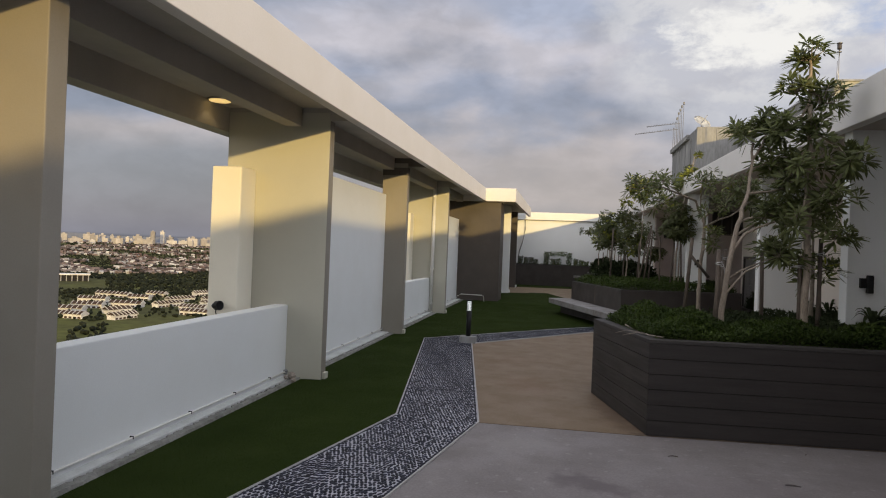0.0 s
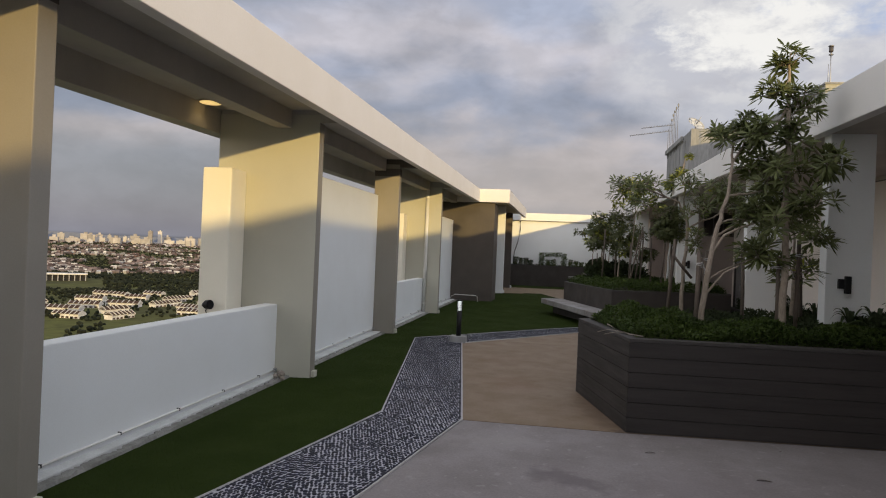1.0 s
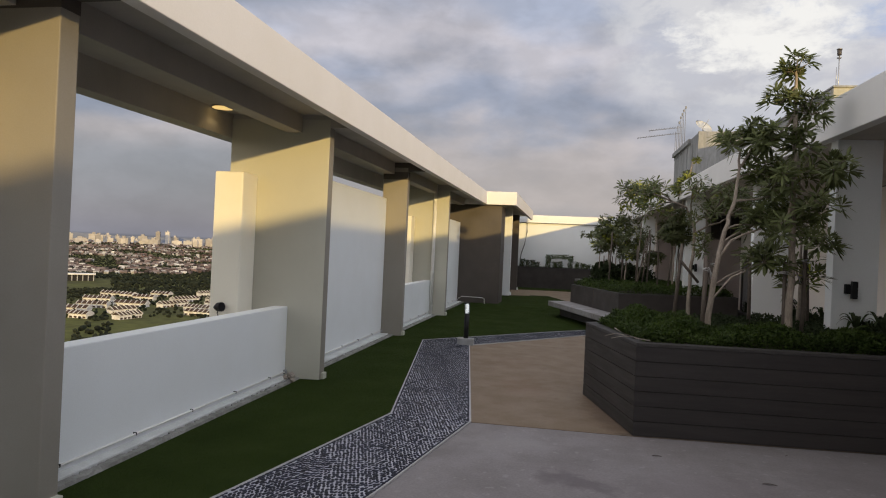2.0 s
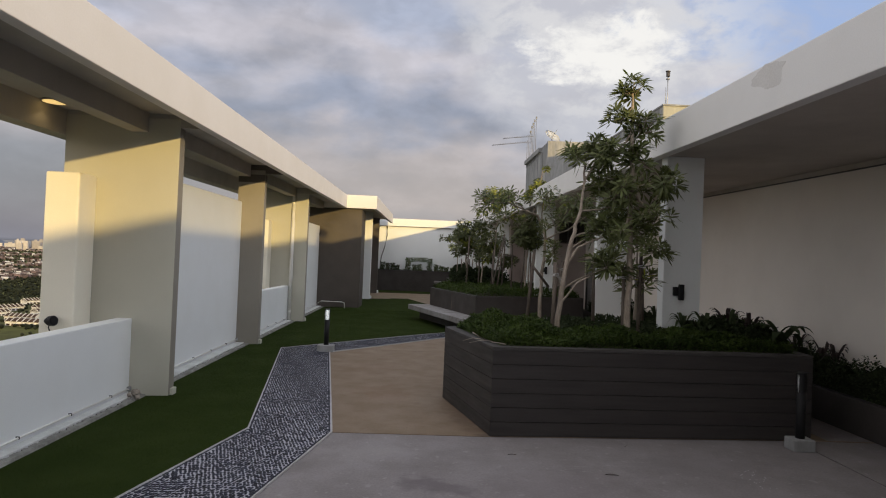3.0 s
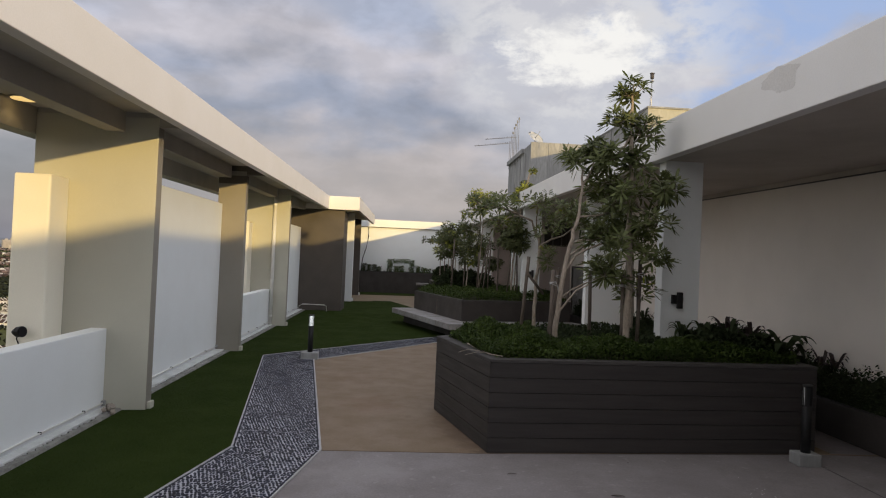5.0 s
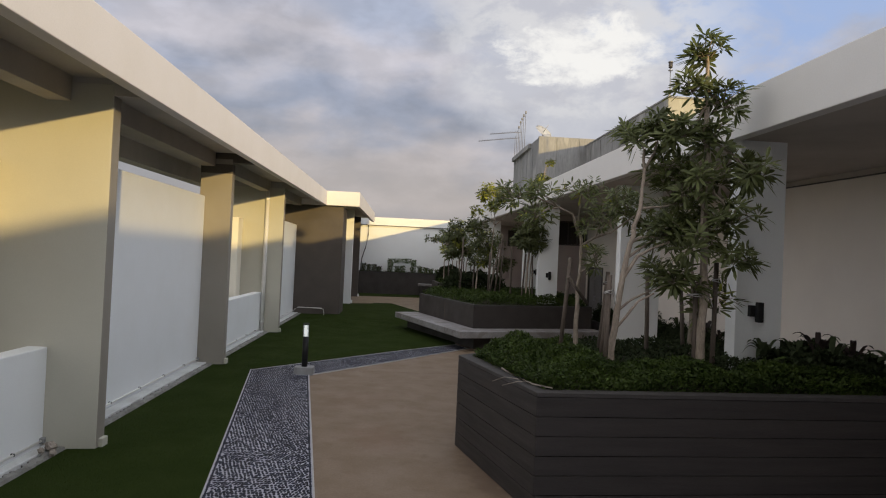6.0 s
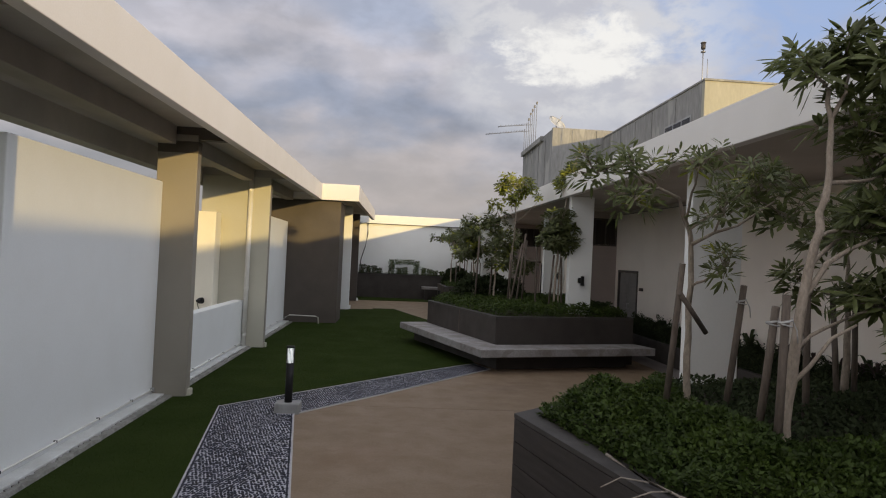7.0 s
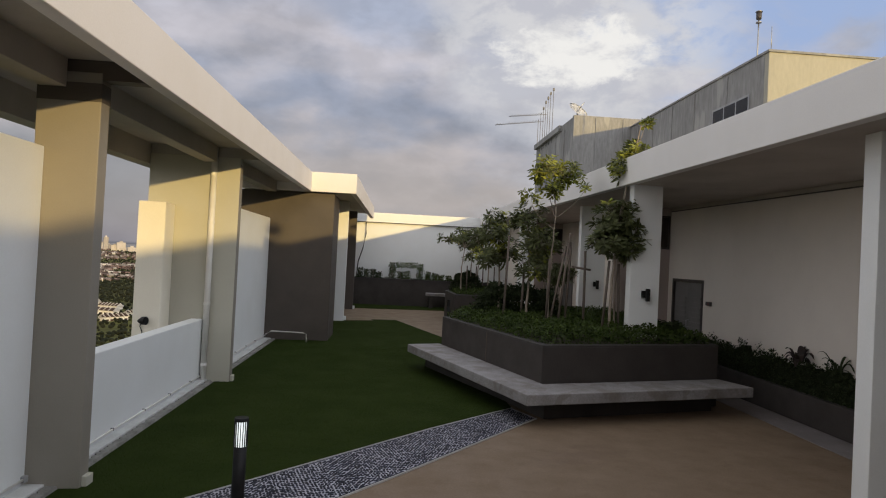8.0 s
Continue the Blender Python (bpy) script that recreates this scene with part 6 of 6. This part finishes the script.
bm = B()
radii = [0, 120, 300, 600, 1000, 1500, 2000, 2300, 2700, 3100, 3500, 3900, 4300, 4700, 6000, 12000, 30000]
rings = []
for r in radii:
    if r == 0:
        rings.append([bm.verts.new((0, 0, CITY_Z))])
    else:
        rings.append([bm.verts.new((r * math.cos(k * math.pi / 48), r * math.sin(k * math.pi / 48), land(r))) for k in range(96)])
for k in range(96):
    bm.faces.new((rings[0][0], rings[1][k], rings[1][(k + 1) % 96]))
for u, v in zip(rings[1:], rings[2:]):
    for k in range(96):
        bm.faces.new((u[k], v[k], v[(k + 1) % 96], u[(k + 1) % 96]))
solid("ground", bm, M["land"], "green and brown lowland far below the roof", "ground")

bm = B()
top_, low_ = [], []
for k in range(0, 121):
    az = -20 + k
    p = spot(az, 4780)
    h = 26 + 16 * noise.noise(Vector((az * 0.09, 1.5, 0))) + 9 * noise.noise(Vector((az * 0.33, 4.5, 0)))
    low_.append(bm.verts.new((p.x, p.y, -60)))
    top_.append(bm.verts.new((p.x * 1.01, p.y * 1.01, h - 18)))
for k in range(120):
    bm.faces.new((low_[k], low_[k + 1], top_[k + 1], top_[k]))
solid("backdrop_hills", bm, M["hills"], "hills on the horizon with blue-grey haze in their colour", "hills")


def terrace_row(az, r, turn, units, wide=7.0):
    """A row of white terraced houses: dark pitched roofs, white party walls and porch gables standing over them."""
    p = spot(az, r)
    c = holder("terrace_row", p, "row of white terraced houses with dark pitched roofs", "houses", "terraced rows")
    m = Matrix.Translation(p) @ pose(0, 0, 0, 0, 0, turn)
    half, ln, eave, ridge = 6.0, units * wide, 5.6, 9.0
    part("wall", box(B(), -ln / 2, ln / 2, -half, half, 0, eave, 0, m), M["far_wall"], c)
    bm = B()
    vs = [bm.verts.new(m @ Vector(q)) for q in ((-ln / 2, -half - 1, eave - 0.3), (ln / 2, -half - 1, eave - 0.3), (ln / 2, half + 1, eave - 0.3), (-ln / 2, half + 1, eave - 0.3), (-ln / 2, 0, ridge), (ln / 2, 0, ridge))]
    for f in ((0, 1, 5, 4), (2, 3, 4, 5), (1, 2, 5), (3, 0, 4), (0, 3, 2, 1)):
        bm.faces.new([vs[i] for i in f])
    part("roof", bm, M["far_roof"], c)
    for k in range(units + 1):
        x = -ln / 2 + k * wide
        bm = B()
        vs = [bm.verts.new(m @ Vector(q)) for dx in (0.0, 0.7) for q in ((x + dx, -half - 1.2, 4.0), (x + dx, half + 1.2, 4.0), (x + dx, half + 1.2, eave + 0.4), (x + dx, 0, ridge + 1.0), (x + dx, -half - 1.2, eave + 0.4))]
        bm.faces.new(vs[:5])
        bm.faces.new(vs[9:4:-1])
        for q in range(5):
            bm.faces.new((vs[q], vs[q + 5], vs[(q + 1) % 5 + 5], vs[(q + 1) % 5]))
        part("party_wall", bm, M["far_wall"], c)
    for k in range(units):
        x = -ln / 2 + (k + 0.5) * wide
        part("porch_opening", box(B(), x - wide * 0.32, x + wide * 0.32, -half - 0.25, -half - 0.02, 0.3, 2.5, 0, m), M["far_roof"], c)
    return c


rng = random.Random(5)
for az, r, units in ((30.5, 690, 4), (43.8, 655, 3)):
    terrace_row(az, r, 70, units)
for k, r in enumerate((925, 985, 1060, 1145, 1245)):
    az = 14.5 + (k % 2) * 1.3
    while az < 50:
        if rng.random() < (0.62, 0.85, 0.85, 0.8, 0.7)[k]:
            terrace_row(az + rng.uniform(-0.3, 0.3), r + rng.uniform(-24, 24), (az + 40 if int(az / 6.5 + k * 0.3) % 2 else az - 34) + rng.uniform(-8, 8), rng.choice((5, 6, 7, 8)), rng.choice((6.0, 7.0, 8.0)))
        az += 2.9 + rng.uniform(-0.3, 0.6)

hall = holder("market_hall", spot(39.7, 1640), "long pale hall with a flat roof among trees", "building")
m = Matrix.Translation(spot(39.7, 1640)) @ pose(0, 0, 0, 0, 0, 39)
part("roof", box(B(), -46, 46, -16, 16, 13.4, 16, 0, m), M["far_wall"], hall, "flat white roof")
# solid dark wall puts the open hall's inner shade into colour
part("wall", box(B(), -44, 44, -8, 14, 0, 13.3, 0, m), M["far_shade"], hall, "dark solid wall standing in for the shaded open front")
for k in range(9):
    part("pillar", box(B(), -42 + k * 10.4, -40 + k * 10.4, -14, -12, 0, 13.3, 0, m), M["far_stone"], hall)


def scatter(name, count, r0, r1, az0, az1, shape, mat, label, category, seed, keep):
    rg = random.Random(seed)
    verts, faces = [], []
    n = 0
    while n < count:
        az, r = rg.uniform(az0, az1), r0 * (r1 / r0) ** rg.random()
        if not keep(az, r, rg):
            continue
        n += 1
        p = spot(az, r)
        i = len(verts)
        vs, fs = shape(rg, p, r)
        verts += vs
        faces += [tuple(q + i for q in f) for f in fs]
    return tagged(raw_part(name, verts, faces, mat, None), label, category, kind="stuff")


ICO_V, ICO_F = [], []
_b = B()
bmesh.ops.create_icosphere(_b, subdivisions=1, radius=1.0)
ICO_V = [v.co.copy() for v in _b.verts]
ICO_F = [tuple(v.index for v in f.verts) for f in _b.faces]
_b.free()


def far_tree(rg, p, r):
    s = rg.uniform(1.6, 3.6) * (1.0 if r < 1500 else 1.3)
    vs = []
    for v in ICO_V:
        k = s * rg.uniform(0.7, 1.25)
        vs.append((p.x + v.x * k, p.y + v.y * k, p.z + s * 0.75 + v.z * k * 0.9))
    return vs, ICO_F


def far_house(rg, p, r):
    a = rg.choice((0.5, 0.62, 0.9)) + rg.uniform(-0.2, 0.2)
    l, w, h = rg.uniform(3, 9), rg.uniform(3, 5.5), rg.uniform(3.5, 7)
    c, s = math.cos(a), math.sin(a)
    pts = [(-l, -w, 0), (l, -w, 0), (l, w, 0), (-l, w, 0), (-l, -w, h), (l, -w, h), (l, w, h), (-l, w, h), (-l, 0, h * 1.5), (l, 0, h * 1.5)]
    vs = [(p.x + x * c - y * s, p.y + x * s + y * c, p.z + z) for x, y, z in pts]
    return vs, [(0, 1, 5, 4), (1, 2, 6, 5), (2, 3, 7, 6), (3, 0, 4, 7), (4, 5, 9, 8), (6, 7, 8, 9), (5, 6, 9), (7, 4, 8)]


def wooded(az, r, rg):
    n = noise.noise(Vector((az * 0.25, r * 0.004, 3.0)))
    if 37 < az < 41.5 and 1400 < r < 1720:
        return False
    if 890 < r < 1270:
        return rg.random() < 0.20
    if r <= 890:
        return n > 0.18 and rg.random() < 0.22
    if r < 1900:
        return rg.random() < 0.9
    return n > -0.05 or rg.random() < 0.30


def built(az, r, rg):
    return noise.noise(Vector((az * 0.25, r * 0.004, 3.0))) < 0.10


scatter("far_trees", 15000, 620, 4300, 12, 52, far_tree, M["far_tree"], "dark green woods between the houses", "trees", 31, wooded)
scatter("far_white_houses", 1500, 1950, 4500, 12, 52, far_house, M["white_house"], "hazy white gables and roofs scattered over the far town", "houses", 33, built)
scatter("far_houses", 5200, 1950, 4500, 12, 52, far_house, M["hazy_house"], "hazy red and white houses of the far town", "houses", 32, built)

rng = random.Random(77)
for k in range(110):
    az, r = rng.uniform(13, 51), rng.uniform(4150, 4600)
    p = spot(az, r)
    tall = rng.random()
    h = rng.uniform(20, 50) if tall < 0.78 else rng.uniform(55, 100)
    w, d = (rng.uniform(9, 30), 14) if tall < 0.78 else (rng.uniform(8, 15), 12)
    c = holder("tower_block", p, "hazy sunlit tower block in the far town" if tall >= 0.75 else "hazy sunlit mid-rise block in the far town", "building", "far town blocks")
    m = Matrix.Translation(p) @ pose(0, 0, 0, 0, 0, az + rng.uniform(-20, 20))
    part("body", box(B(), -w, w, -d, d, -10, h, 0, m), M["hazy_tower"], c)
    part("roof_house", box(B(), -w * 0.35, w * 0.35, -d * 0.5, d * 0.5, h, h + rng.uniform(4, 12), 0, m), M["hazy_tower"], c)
